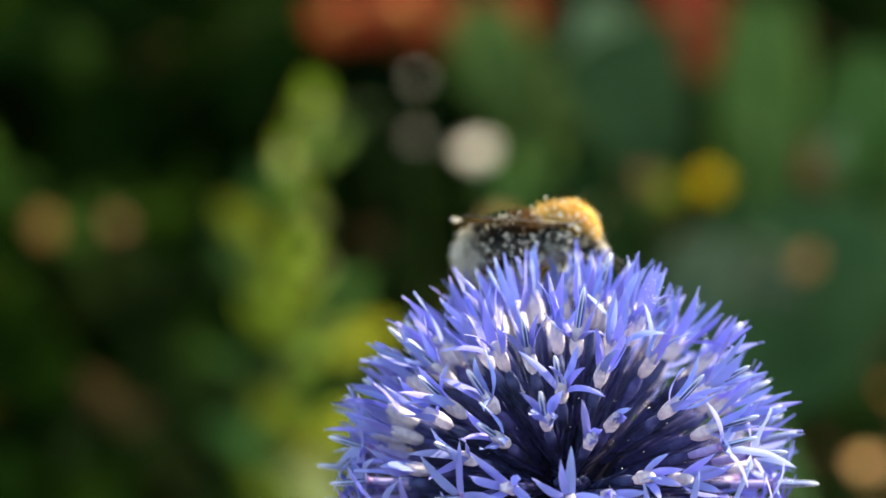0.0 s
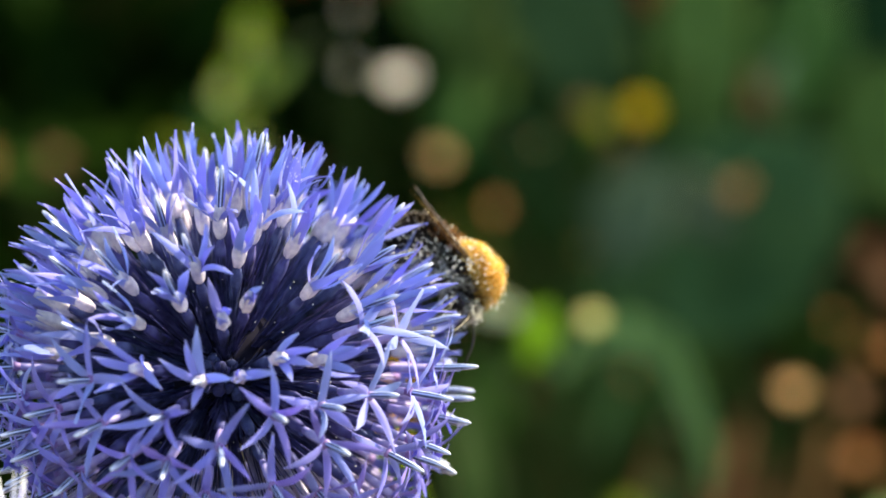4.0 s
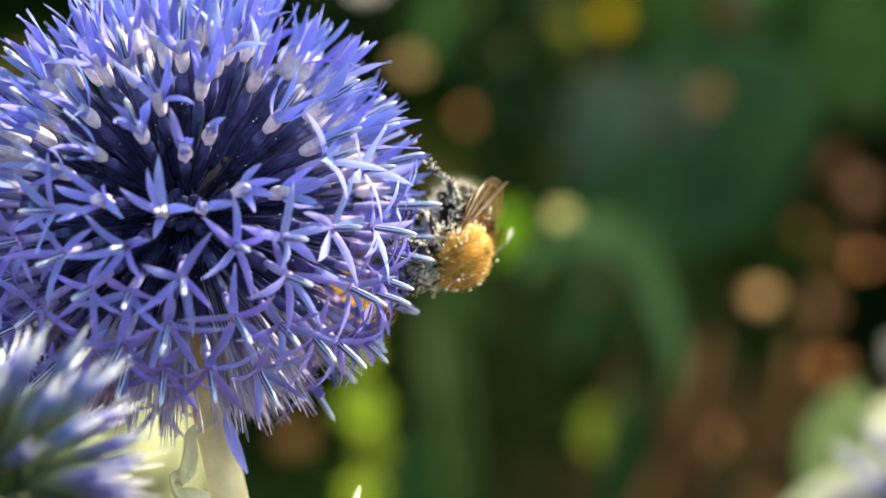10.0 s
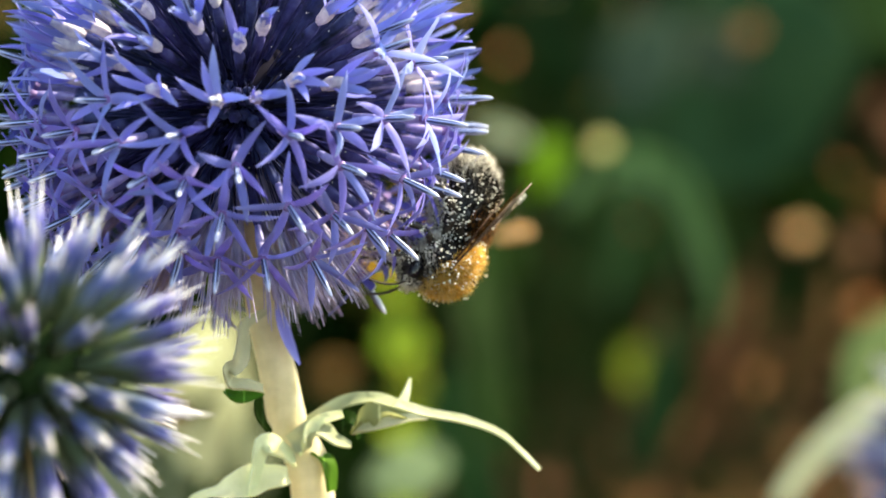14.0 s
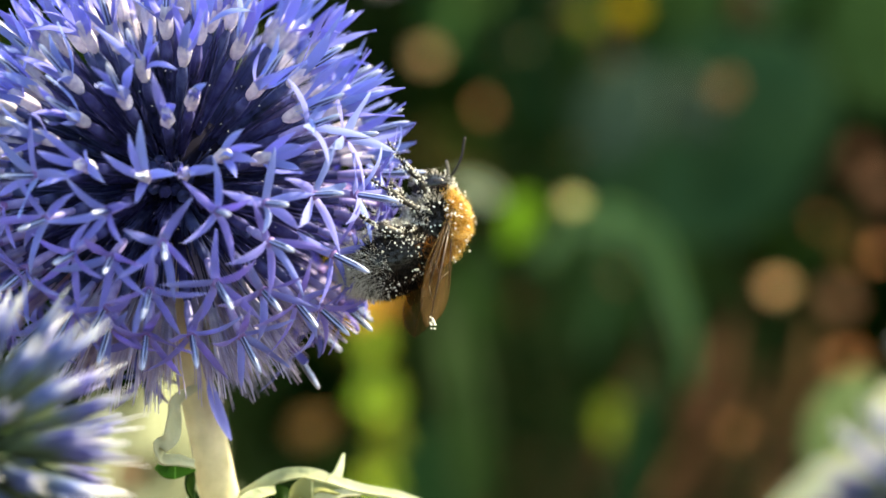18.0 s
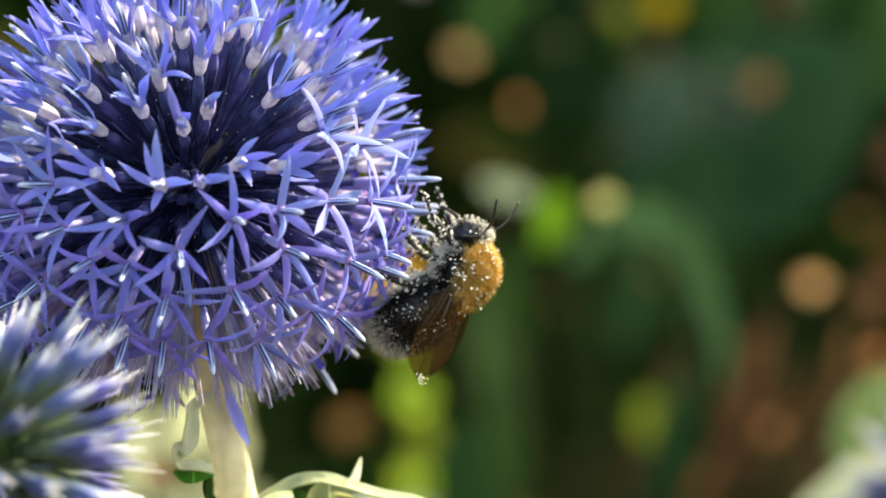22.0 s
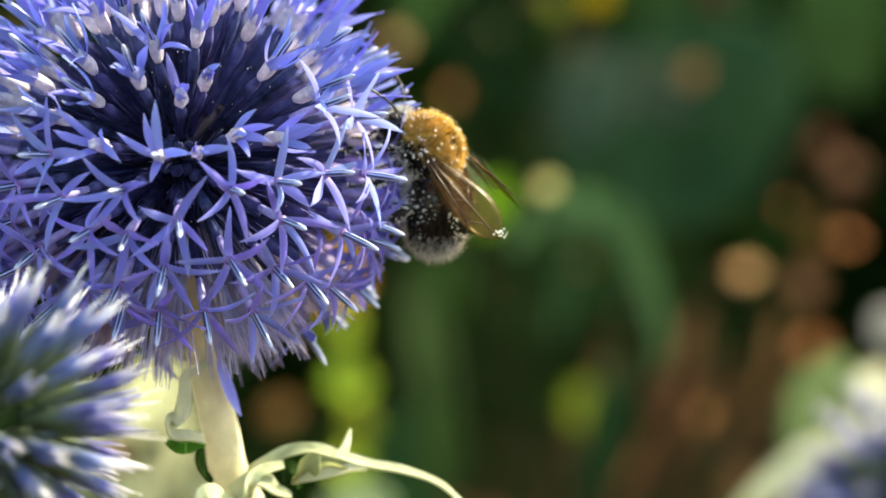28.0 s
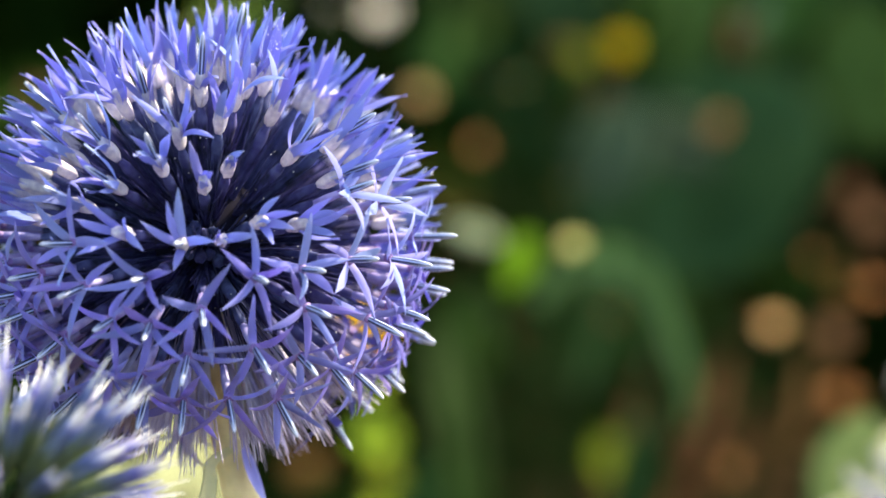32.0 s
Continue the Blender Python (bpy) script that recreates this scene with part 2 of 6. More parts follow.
WHITE = plain("petal_white", [(0.3, (0.58, 0.52, 0.45)), (0.7, (0.72, 0.67, 0.60))], 60, 0.6, 0.2, 0.0003, 0.3, Specular_IOR_Level=0.05)
DRY = plain("dry_leaf_brown", [(0.3, (0.26, 0.10, 0.036)), (0.7, (0.54, 0.26, 0.10))], 50, 0.7, 0.5, 0.001, 0.15, Specular_IOR_Level=0.05)

# brighter copy of the brown: sun on dead leaves is put into the tan
DRY_BRIGHT = plain("dry_leaf_tan_brightened", [(0.3, (0.60, 0.32, 0.15)), (0.7, (0.78, 0.48, 0.25))], 50, 0.7, 0.5, 0.001, 0.2, Specular_IOR_Level=0.05)
DRY_DARK = plain("dry_stalk_brown", [(0.3, (0.05, 0.022, 0.010)), (0.7, (0.11, 0.05, 0.024))], 50, 0.8, 0.5, 0.001, 0.1, Specular_IOR_Level=0.05)
DRY_DIM = plain("dry_leaf_dark", [(0.3, (0.045, 0.022, 0.012)), (0.7, (0.11, 0.054, 0.028))], 50, 0.8, 0.5, 0.001, 0.1, Specular_IOR_Level=0.05)


def litter_material():
    m = Mat("leaf_litter", 0.8, Specular_IOR_Level=0.1)
    m.colour(m.island([(0.0, (0.05, 0.026, 0.013)), (0.35, (0.15, 0.068, 0.03)), (0.7, (0.34, 0.16, 0.08)), (1.0, (0.10, 0.08, 0.03))]))
    m.bump(m.noise(60), 0.4, 0.001)
    return m.m


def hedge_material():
    m = Mat("hedge_leaf_shaded", 0.7, Specular_IOR_Level=0.02)
    # near-black greens: the shade over the bed is put into the leaf colour
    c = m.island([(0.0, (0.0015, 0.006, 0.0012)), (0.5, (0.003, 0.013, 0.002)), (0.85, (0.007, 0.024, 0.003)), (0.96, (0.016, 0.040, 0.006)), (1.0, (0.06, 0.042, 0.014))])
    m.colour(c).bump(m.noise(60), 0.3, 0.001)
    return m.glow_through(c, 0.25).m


def soil_material():
    m = Mat("soil", 0.9, Specular_IOR_Level=0.1)
    c = m.ramp(m.noise(9, 8), [(0.3, (0.03, 0.018, 0.010)), (0.5, (0.075, 0.042, 0.024)), (0.7, (0.13, 0.075, 0.045))])
    m.colour(m.mix(m.math("MULTIPLY", m.noise(160, 6), 0.5), c, (0.05, 0.032, 0.02)))
    m.bump(m.noise(70, 8), 0.9, 0.01)
    return m.m


LITTER, HEDGE_SHADED, SOIL = litter_material(), hedge_material(), soil_material()


def fur_material(name, stops, gloss=0.3):
    m = Mat(name, 0.55, Specular_IOR_Level=gloss)
    c = m.island(stops)
    m.colour(c)
    return m.glow_through(c, 0.3).m


FUR_ORANGE = fur_material("fur_orange", [(0.0, (0.26, 0.10, 0.01)), (0.25, (0.68, 0.35, 0.045)), (0.65, (0.90, 0.58, 0.12)), (1.0, (0.96, 0.84, 0.5))])
SHELL_ORANGE = plain("bee_undercoat_gold", [(0.3, (0.30, 0.13, 0.014)), (0.7, (0.52, 0.27, 0.03))], 2500, 0.9, 0.8, 0.0002)
SHELL_WHITE = plain("bee_undercoat_white", [(0.3, (0.22, 0.20, 0.18)), (0.7, (0.48, 0.46, 0.43))], 2500, 0.9, 0.8, 0.0002)
FUR_BLACK = fur_material("fur_black", [(0.0, (0.003, 0.003, 0.003)), (0.8, (0.009, 0.007, 0.006)), (1.0, (0.04, 0.03, 0.022))], 0.08)
FUR_PALE = fur_material("fur_pale", [(0.0, (0.42, 0.39, 0.34)), (0.4, (0.66, 0.63, 0.57)), (1.0, (0.88, 0.86, 0.82))])
FUR_RUST = fur_material("fur_rust", [(0.0, (0.08, 0.03, 0.008)), (0.7, (0.26, 0.10, 0.02)), (1.0, (0.46, 0.20, 0.03))])
SHELL = plain("bee_shell_black", [(0.3, (0.006, 0.006, 0.007)), (0.7, (0.018, 0.016, 0.016))], 900, 0.28, 0.3, 0.00005)
SHELL_BROWN = plain("bee_leg_dark", [(0.3, (0.006, 0.005, 0.005)), (0.7, (0.016, 0.012, 0.010))], 1400, 0.45, 0.3, 0.00005)
EYE = plain("bee_eye", [(0.3, (0.006, 0.006, 0.010)), (0.7, (0.012, 0.012, 0.02))], 2000, 0.15, 0.2, 0.00002)


def wing_material():
    m = Mat("wing_membrane", 0.25, Specular_IOR_Level=0.5)
    mp = m.add("Mapping")
    mp.inputs["Scale"].default_value = (2600, 2600, 260)
    m.link(m.coords("Object"), mp.inputs["Vector"])
    st = m.add("TexNoise", Scale=1.0, Detail=3.0)
    m.link(mp.outputs[0], st.inputs["Vector"])
    m.colour(m.ramp(st.outputs["Fac"], [(0.35, (0.10, 0.065, 0.03)), (0.7, (0.30, 0.20, 0.09))]))
    m.bump(st.outputs["Fac"], 0.4, 0.00008)
    tr = m.add("BsdfTransparent")
    tr.inputs["Color"].default_value = (0.78, 0.66, 0.48, 1)
    mx = m.add("MixShader")
    m.link(m.ramp(st.outputs["Fac"], [(0.3, (0.78,) * 3), (0.7, (0.94,) * 3)]), mx.inputs[0])
    m.link(m.b.outputs[0], mx.inputs[1])
    m.link(tr.outputs[0], mx.inputs[2])
    m.link(mx.outputs[0], m.t.nodes["Material Output"].inputs["Surface"])
    return m.m


WING = wing_material()
WING_VEIN = plain("wing_vein", [(0.3, (0.025, 0.011, 0.005)), (0.7, (0.05, 0.022, 0.01))], 900, 0.4)

# ---------------------------------------------------------------- mesh helpers
def mesh_of(name, verts, faces, material, smooth=True, crease=None):
    me = bpy.data.meshes.new(name)
    me.from_pydata([tuple(v) for v in verts], [], faces)
    if smooth:
        me.polygons.foreach_set("use_smooth", [True] * len(me.polygons))
    me.materials.append(material)
    me.update()
    if crease:
        me.set_sharp_from_angle(angle=radians(crease))
    return me


def part(name, me, parent, m=None, label="", kind=""):
    ob = new(name, me)
    ob.parent = parent
    if m is not None:
        ob.matrix_basis = m
    return tagged(ob, label=label, kind=kind)


def lathe(profile, n=8, wobble=None):
    """Verts and faces of a turned form about z; profile: rows of radius and height."""
    verts, faces = [], []
    for k, (r, z) in enumerate(profile):
        for a in range(n):
            w = 1 if wobble is None else wobble(a / n * math.tau, k)
            verts.append((r * w * math.cos(a / n * math.tau), r * w * math.sin(a / n * math.tau), z))
    for k in range(len(profile) - 1):
        for a in range(n):
            b = (a + 1) % n
            faces.append((k * n + a, k * n + b, (k + 1) * n + b, (k + 1) * n + a))
    faces.append(tuple(reversed(range(n))))
    faces.append(tuple(range((len(profile) - 1) * n, len(profile) * n)))
    return verts, faces


def tube(points, radii, n=6):
    """Verts and faces of a round bar along points."""
    verts, faces = [], []
    pts = [Vector(p) for p in points]
    side = None
    for k, p in enumerate(pts):
        d = (pts[min(k + 1, len(pts) - 1)] - pts[max(k - 1, 0)]).normalized()
        if side is None:
            side = d.orthogonal().normalized()
        side = (side - d * side.dot(d)).normalized()
        up = d.cross(side)
        r = radii if isinstance(radii, (int, float)) else radii[k]
        for a in range(n):
            t = a / n * math.tau
            verts.append(p + side * (r * math.cos(t)) + up * (r * math.sin(t)))
    for k in range(len(pts) - 1):
        for a in range(n):
            b = (a + 1) % n
            faces.append((k * n + a, k * n + b, (k + 1) * n + b, (k + 1) * n + a))
    faces.append(tuple(reversed(range(n))))
    faces.append(tuple(range((len(pts) - 1) * n, len(pts) * n)))
    return verts, faces


def join(*pieces):
    verts, faces = [], []
    for v, f in pieces:
        o = len(verts)
        verts += list(v)
        faces += [tuple(i + o for i in q) for q in f]
    return verts, faces


def rooted(stock, *shoots):
    """Shoots that grow out of a stock: each one's foot is tied to the nearest corner of the stock."""
    verts, faces = list(stock[0]), list(stock[1])
    own = len(verts)
    for v, f in shoots:
        o = len(verts)
        near = min(range(own), key=lambda i: (Vector(verts[i]) - Vector(v[0])).length)
        verts += list(v)
        faces += [tuple(i + o for i in q) for q in f]
        faces.append((near, o, o + 1))
    return verts, faces


def moved(piece, m):
    return [m @ Vector(v) for v in piece[0]], piece[1]


def bend(points, steps=8):
    """A smooth line through a few points."""
    p = [Vector(q) for q in points]
    p = [2 * p[0] - p[1]] + p + [2 * p[-1] - p[-2]]
    out = []
    for k in range(1, len(p) - 2):
        for s in range(steps):
            t = s / steps
            a, b, c, d = p[k - 1:k + 3]
            out.append(0.5 * ((2 * b) + (c - a) * t + (2 * a - 5 * b + 4 * c - d) * t * t + (3 * b - a - 3 * c + d) * t ** 3))
    out.append(p[-2])
    return out


def blade(length, width, shape, curve=0.0, fold=0.12, thick=0.0, twist=0.0, wave=0.0, nu=10, nv=4, seed=0, side=0.0):
    """A leaf or petal: runs from the origin along +z, width along x, bends towards +y; a closed two-sided body."""
    top, bottom, faces = [], [], []
    for i in range(nu + 1):
        u = i / nu
        w = width * 0.5 * shape(u)
        ang = curve * u
        zc = length * (math.sin(ang) / curve if abs(curve) > 1e-4 else u)
        yc = length * ((1 - math.cos(ang)) / curve if abs(curve) > 1e-4 else 0)
        for j in range(nv + 1):
            s = 2 * j / nv - 1
            x, lift = w * s, -fold * w * (1 - abs(s)) + wave * width * math.sin(7 * u + seed + 2 * s) * abs(s)
            tw = twist * u
            x, lift = x * math.cos(tw) - lift * math.sin(tw), x * math.sin(tw) + lift * math.cos(tw)
            c, sn = math.cos(ang), math.sin(ang)
            p = Vector((x + side * length * u * u, yc + lift * c, zc - lift * sn))
            n = Vector((0, c, -sn)) * (thick * (0.25 + 0.75 * (1 - abs(s))) * 0.5)
            top.append(p + n)
            bottom.append(p - n)
    m = (nu + 1) * (nv + 1)
    row = nv + 1
    for i in range(nu):
        for j in range(nv):
            a = i * row + j
            faces.append((a, a + 1, a + row + 1, a + row))
            faces.append((m + a, m + a + row, m + a + row + 1, m + a + 1))
    for i in range(nu):
        for j, flip in ((0, True), (nv, False)):
            a, b = i * row + j, (i + 1) * row + j
            faces.append((a, b, m + b, m + a) if flip else (b, a, m + a, m + b))
    return top + bottom, faces


def floret_petal(u):
    return max(0.06, (0.72 + 0.28 * math.sin(math.pi * min(1, 0.15 + 0.72 * u))) * (1 - u ** 4.2))


def heart(u):
    return max(0.02, min(1.0, 3.4 * math.sqrt(u + 0.004)) * (1 - u ** 2.4) ** 0.8)


def oval(u):
    return max(0.03, math.sin(math.pi * (0.04 + 0.94 * u)) ** 0.75)


def broad_oval(u):
    return max(0.02, math.sin(math.pi * (0.03 + 0.95 * u)) ** 0.55)


def strap(u):
    return max(0.03, (0.7 + 0.3 * math.sin(math.pi * u)) * (1 - u ** 6))


def aim(d, spin=0.0):
    """A turn that lays +z along d."""
    return Vector(d).normalized().to_track_quat("Z", "Y").to_matrix().to_4x4() @ Matrix.Rotation(spin, 4, "Z")


def at(p, turn=None):
    m = Matrix.Translation(Vector(p))
    return m @ turn if turn is not None else m


# ---------------------------------------------------------------- ground
def build_ground():
    n, verts, faces = 70, [], []
    for i in range(n + 1):
        for j in range(n + 1):
            a, b = (2 * i / n - 1), (2 * j / n - 1)
            x, y = math.copysign(abs(a) ** 3.2, a) * 400, math.copysign(abs(b) ** 3.2, b) * 400
            z = (noise.noise(Vector((x * 3, y * 3, 0))) * 0.02 + noise.noise(Vector((x * 11, y * 11, 4))) * 0.008) if abs(x) + abs(y) < 40 else 0
            verts.append((x, y + 1.0, z))
    for i in range(n):
        for j in range(n):
            a = i * (n + 1) + j
            faces.append((a, a + n + 1, a + n + 2, a + 1))
    tagged(new("ground", mesh_of("ground", verts, faces, SOIL)), "dark brown garden soil under the flower bed", "soil", kind="structure")


build_ground()

# ---------------------------------------------------------------- the globe thistles
def way(lon, lat):
    """Direction on the head: lon from the side that faces -y towards +x, lat upwards."""
    a, b = radians(lon), radians(lat)
    return Vector((math.sin(a) * math.cos(b), -math.cos(a) * math.cos(b), math.sin(b)))


def spread(n, taken, gap):
    """Even directions over the ball that keep clear of those taken."""
    out = []
    for k in range(n):
        z = 1 - 2 * (k + 0.5) / n
        a = k * 2.399963 + 0.6
        r = math.sqrt(1 - z * z)
        d = Vector((r * math.cos(a), r * math.sin(a), z))
        d = (d + Vector([random.uniform(-0.05, 0.05) for _ in range(3)])).normalized()
        if all(d.dot(t) < math.cos(gap) for t in taken) and d.z > -0.955:
            out.append(d)
    return out


def bract_mesh(name, material, r0, r1, rmax, bristles, seed, wide=0.42, wisps=False):
    """The spindle of bristles under one floret."""
    rng = random.Random(seed)
    pieces = [lathe([(0.12 * MM, r0), (rmax * 0.55, (r0 * 0.5 + r1 * 0.5)), (rmax * 0.75, r1 - 1.5 * MM), (rmax * 0.35, r1)] if not wisps else [(0.12 * MM, r0), (rmax, r1 * 0.6), (rmax * 0.7, r1 * 0.72), (0.05 * MM, r1 * 0.9)], 6)]
    for k in range(bristles):
        a = k / bristles * math.tau + rng.uniform(-0.2, 0.2)
        h0, h1 = rng.uniform(r0, r0 + 4 * MM), r1 - rng.uniform(-0.3, 3.5) * MM
        if wisps:
            h0 = r1 * rng.uniform(0.35, 0.65)
        s = rng.uniform(0.8, 1.25)
        v, f = blade(h1 - h0, wide * MM, lambda u: max(0.03, 1 - u ** 1.6), curve=0.10, thick=0.1 * MM, nu=4, nv=2)
        m = Matrix.Rotation(a, 4, "Z") @ Matrix.Translation((0, rmax * 0.35 * s, h0)) @ Matrix.Rotation(-rng.uniform(0.02, 0.10), 4, "X")
        pieces.append(moved((v, f), m))
    return mesh_of(name, *rooted(*pieces), material)


PETAL_LENGTH = 4.4
# curve, twist, sideways bow, width of the petals that occur
PETAL_FORMS = ((0.45, 0.05, 0.12, 0.70), (0.80, -0.20, -0.16, 0.66), (0.25, 0.22, 0.15, 0.73), (1.05, 0.25, 0.05, 0.68), (0.62, -0.30, 0.20, 0.64),
               (-0.45, 0.25, -0.18, 0.66), (-0.20, -0.55, 0.16, 0.61), (-0.75, 0.40, 0.10, 0.63), (0.40, 0.75, -0.18, 0.60), (0.85, -0.60, 0.14, 0.63))


def make_florets():
    d = {}
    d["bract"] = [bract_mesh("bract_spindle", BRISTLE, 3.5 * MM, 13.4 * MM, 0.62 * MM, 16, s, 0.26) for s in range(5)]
    d["pale"] = [bract_mesh("bract_spindle_pale", BRISTLE_PALE, 5 * MM, 18.6 * MM, 0.50 * MM, 22, 20 + s, 0.34, True) for s in range(5)]
    prof = [(0.20, 13.1), (0.36, 13.4), (0.46, 13.8), (0.50, 14.3), (0.50, 14.8), (0.44, 15.3), (0.34, 16.0)]
    d["tube"] = [mesh_of("white_base", *lathe([(r * MM, z * MM) for r, z in prof], 15, lambda a, k, p=p: 1 + 0.16 * math.sin(5 * a + p) + 0.06 * math.sin(11 * a + k)), TUBE) for p in (0, 1.7)]
    d["throat"] = mesh_of("throat", *lathe([(0.26 * MM, 15.7 * MM), (0.32 * MM, 16.1 * MM), (0.44 * MM, 16.4 * MM), (0.22 * MM, 16.55 * MM)], 10), THROAT)
    d["petal"], d["petal_shaded"] = [], []
    for cv, tw, sd, wd in PETAL_FORMS:
        shape, slim = (blade(PETAL_LENGTH * MM, wd * w * MM, floret_petal, curve=cv, fold=0.16, thick=0.05 * MM, twist=tw * 0.6, nu=10, nv=4, side=sd, wave=0.05 if cv > 0.3 else 0.13, seed=cv * 9) for w in (1.10, 0.98))
        d["petal"].append(mesh_of("petal", *shape, PETAL, crease=50))
        d["petal_shaded"].append(mesh_of("petal", *slim, PETAL_SHADED, crease=50))
    neck = [(0.22, 12.6), (0.30, 13.4), (0.36, 14.4), (0.32, 15.4), (0.28, 16.3)]
    d["neck"] = mesh_of("floret_neck", *lathe([(r * MM, z * MM) for r, z in neck], 8), NECK)
    crown = [(0.16, 0), (0.21, 0.3), (0.23, 1.0), (0.25, 2.0), (0.24, 2.7), (0.20, 3.2), (0.15, 3.6), (0.04, 3.85)]
    d["column"] = mesh_of("stamen_tube", *lathe([(r * MM, z * MM) for r, z in crown], 15, lambda a, k: 1 + 0.10 * math.cos(5 * a)), COLUMN)
    return d


FL = make_florets()


def upright(d):
    """A turn that lays +z along d, with +y towards the top of the head."""
    z = Vector(d).normalized()
    y = (Vector((0, 0, 1)) - z * z.z).normalized()
    return Matrix((y.cross(z), y, z)).transposed().to_4x4()


def add_petal(fl, pool, root, az, opening, length, rng, forms):
    """One petal: az clockwise from the top of the head, opening from the floret's axis to the petal's tip, both in degrees."""
    k = rng.choice(forms)
    tilt = radians(opening) - PETAL_FORMS[k][0] * 0.5
    s = length / PETAL_LENGTH
    m = Matrix.Rotation(-radians(az), 4, "Z") @ Matrix.Translation((0, root[0] * MM, root[1] * MM)) @ Matrix.Rotation(-tilt, 4, "X")
    part("petal", pool[k], fl, m @ Matrix.Diagonal((rng.uniform(0.9, 1.06), s, s, 1)))


def add_stamens(fl, height, rng, length=1.0):
    lean = Matrix.Rotation(radians(rng.uniform(-7, 7)), 4, "X") @ Matrix.Rotation(radians(rng.uniform(-7, 7)), 4, "Y")
    part("stamen_tube", FL["column"], fl, Matrix.Translation((0, 0, height * MM)) @ lean @ Matrix.Diagonal((1, 1, rng.uniform(0.88, 1.1) * length, 1)))


def star(head, rng, d, petals=()):
    """An open floret: bract spindle > neck, throat, five spread petals, stamen tube."""
    fl = part("floret", rng.choice(FL["bract"]), head, upright(d))
    part("neck", FL["neck"], fl)
    part("throat", FL["throat"], fl)
    if not petals:
        a0, o0 = rng.uniform(0, 360), rng.uniform(64, 84)
        petals = [(a0 + 72 * k + rng.uniform(-9, 9), o0 + rng.uniform(-10, 10), rng.uniform(3.9, 4.7)) for k in range(5)]
    pool = FL["petal_shaded"] if d.z < -0.1 else FL["petal"]
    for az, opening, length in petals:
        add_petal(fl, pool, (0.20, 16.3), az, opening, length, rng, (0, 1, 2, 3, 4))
    add_stamens(fl, 15.9, rng)
    return fl


def half_open(head, rng, d, petals=(), kind="half"):
    """A floret that is opening: bract spindle > white base, petals that stand close round the axis, at times the stamen tube."""
    fl = part("floret", rng.choice(FL["bract"]), head, upright(d) if petals else aim(d, rng.uniform(0, 6.28)) @ Matrix.Translation((0, 0, rng.uniform(-0.4, 0.4) * MM)))
    part("white_base", rng.choice(FL["tube"]), fl)
    a0 = rng.uniform(0, 72)
    own = [p[0] for p in petals]
    rest = []
    for k in range(5):
        az = a0 + 72 * k + rng.uniform(-10, 10)
        if len(rest) + len(own) < 5 and all(abs((az - o + 180) % 360 - 180) > 30 for o in own):
            if kind == "bud":
                rest.append((az, rng.uniform(-6, 4), rng.uniform(1.9, 2.6)))
            else:
                rest.append((az, rng.uniform(35, 70) if rng.random() < 0.09 else rng.uniform(2, 25), rng.uniform(3.8, 5.3)))
    for az, opening, length in list(petals) + rest:
        add_petal(fl, FL["petal"], (0.36 if kind == "half" else 0.30, 14.9), az, opening, length, rng, (1, 3, 4, 9) if opening > 40 else (0, 2, 5, 6, 7, 8, 9))
    if kind == "half" and rng.random() < 0.45:
        add_stamens(fl, 15.2, rng, 1.05)
    return fl


def core_mesh(r, material=CORE):
    v, f = lathe([(r * max(0.02, math.cos(a)), r * math.sin(a)) for a in [radians(-88 + 176 * k / 10) for k in range(11)]], 16)
    return mesh_of("core", v, f, material)


def stem_down(head, points, r0, r1, material=None):
    line = bend(points, 8)
    n = len(line) - 1
    return part("stem", mesh_of("stem", *tube(line, [r0 + (r1 - r0) * k / n for k in range(n + 1)], 12), material or STEM), head)


HALF = [(6, 40), (32, 46), (31, 29), (-35, 31), (54, 34), (-2, 56), (15, 51), (-53, 59), (-23, 46), (-51, 50), (-48, 28), (29, 62), (86, 54), (-56, 25),
        (-13, 60), (-63, 72), (40, 60), (86, 43), (-69, 41), (-37, 47), (-60, 9), (87, 28), (68, 22)]


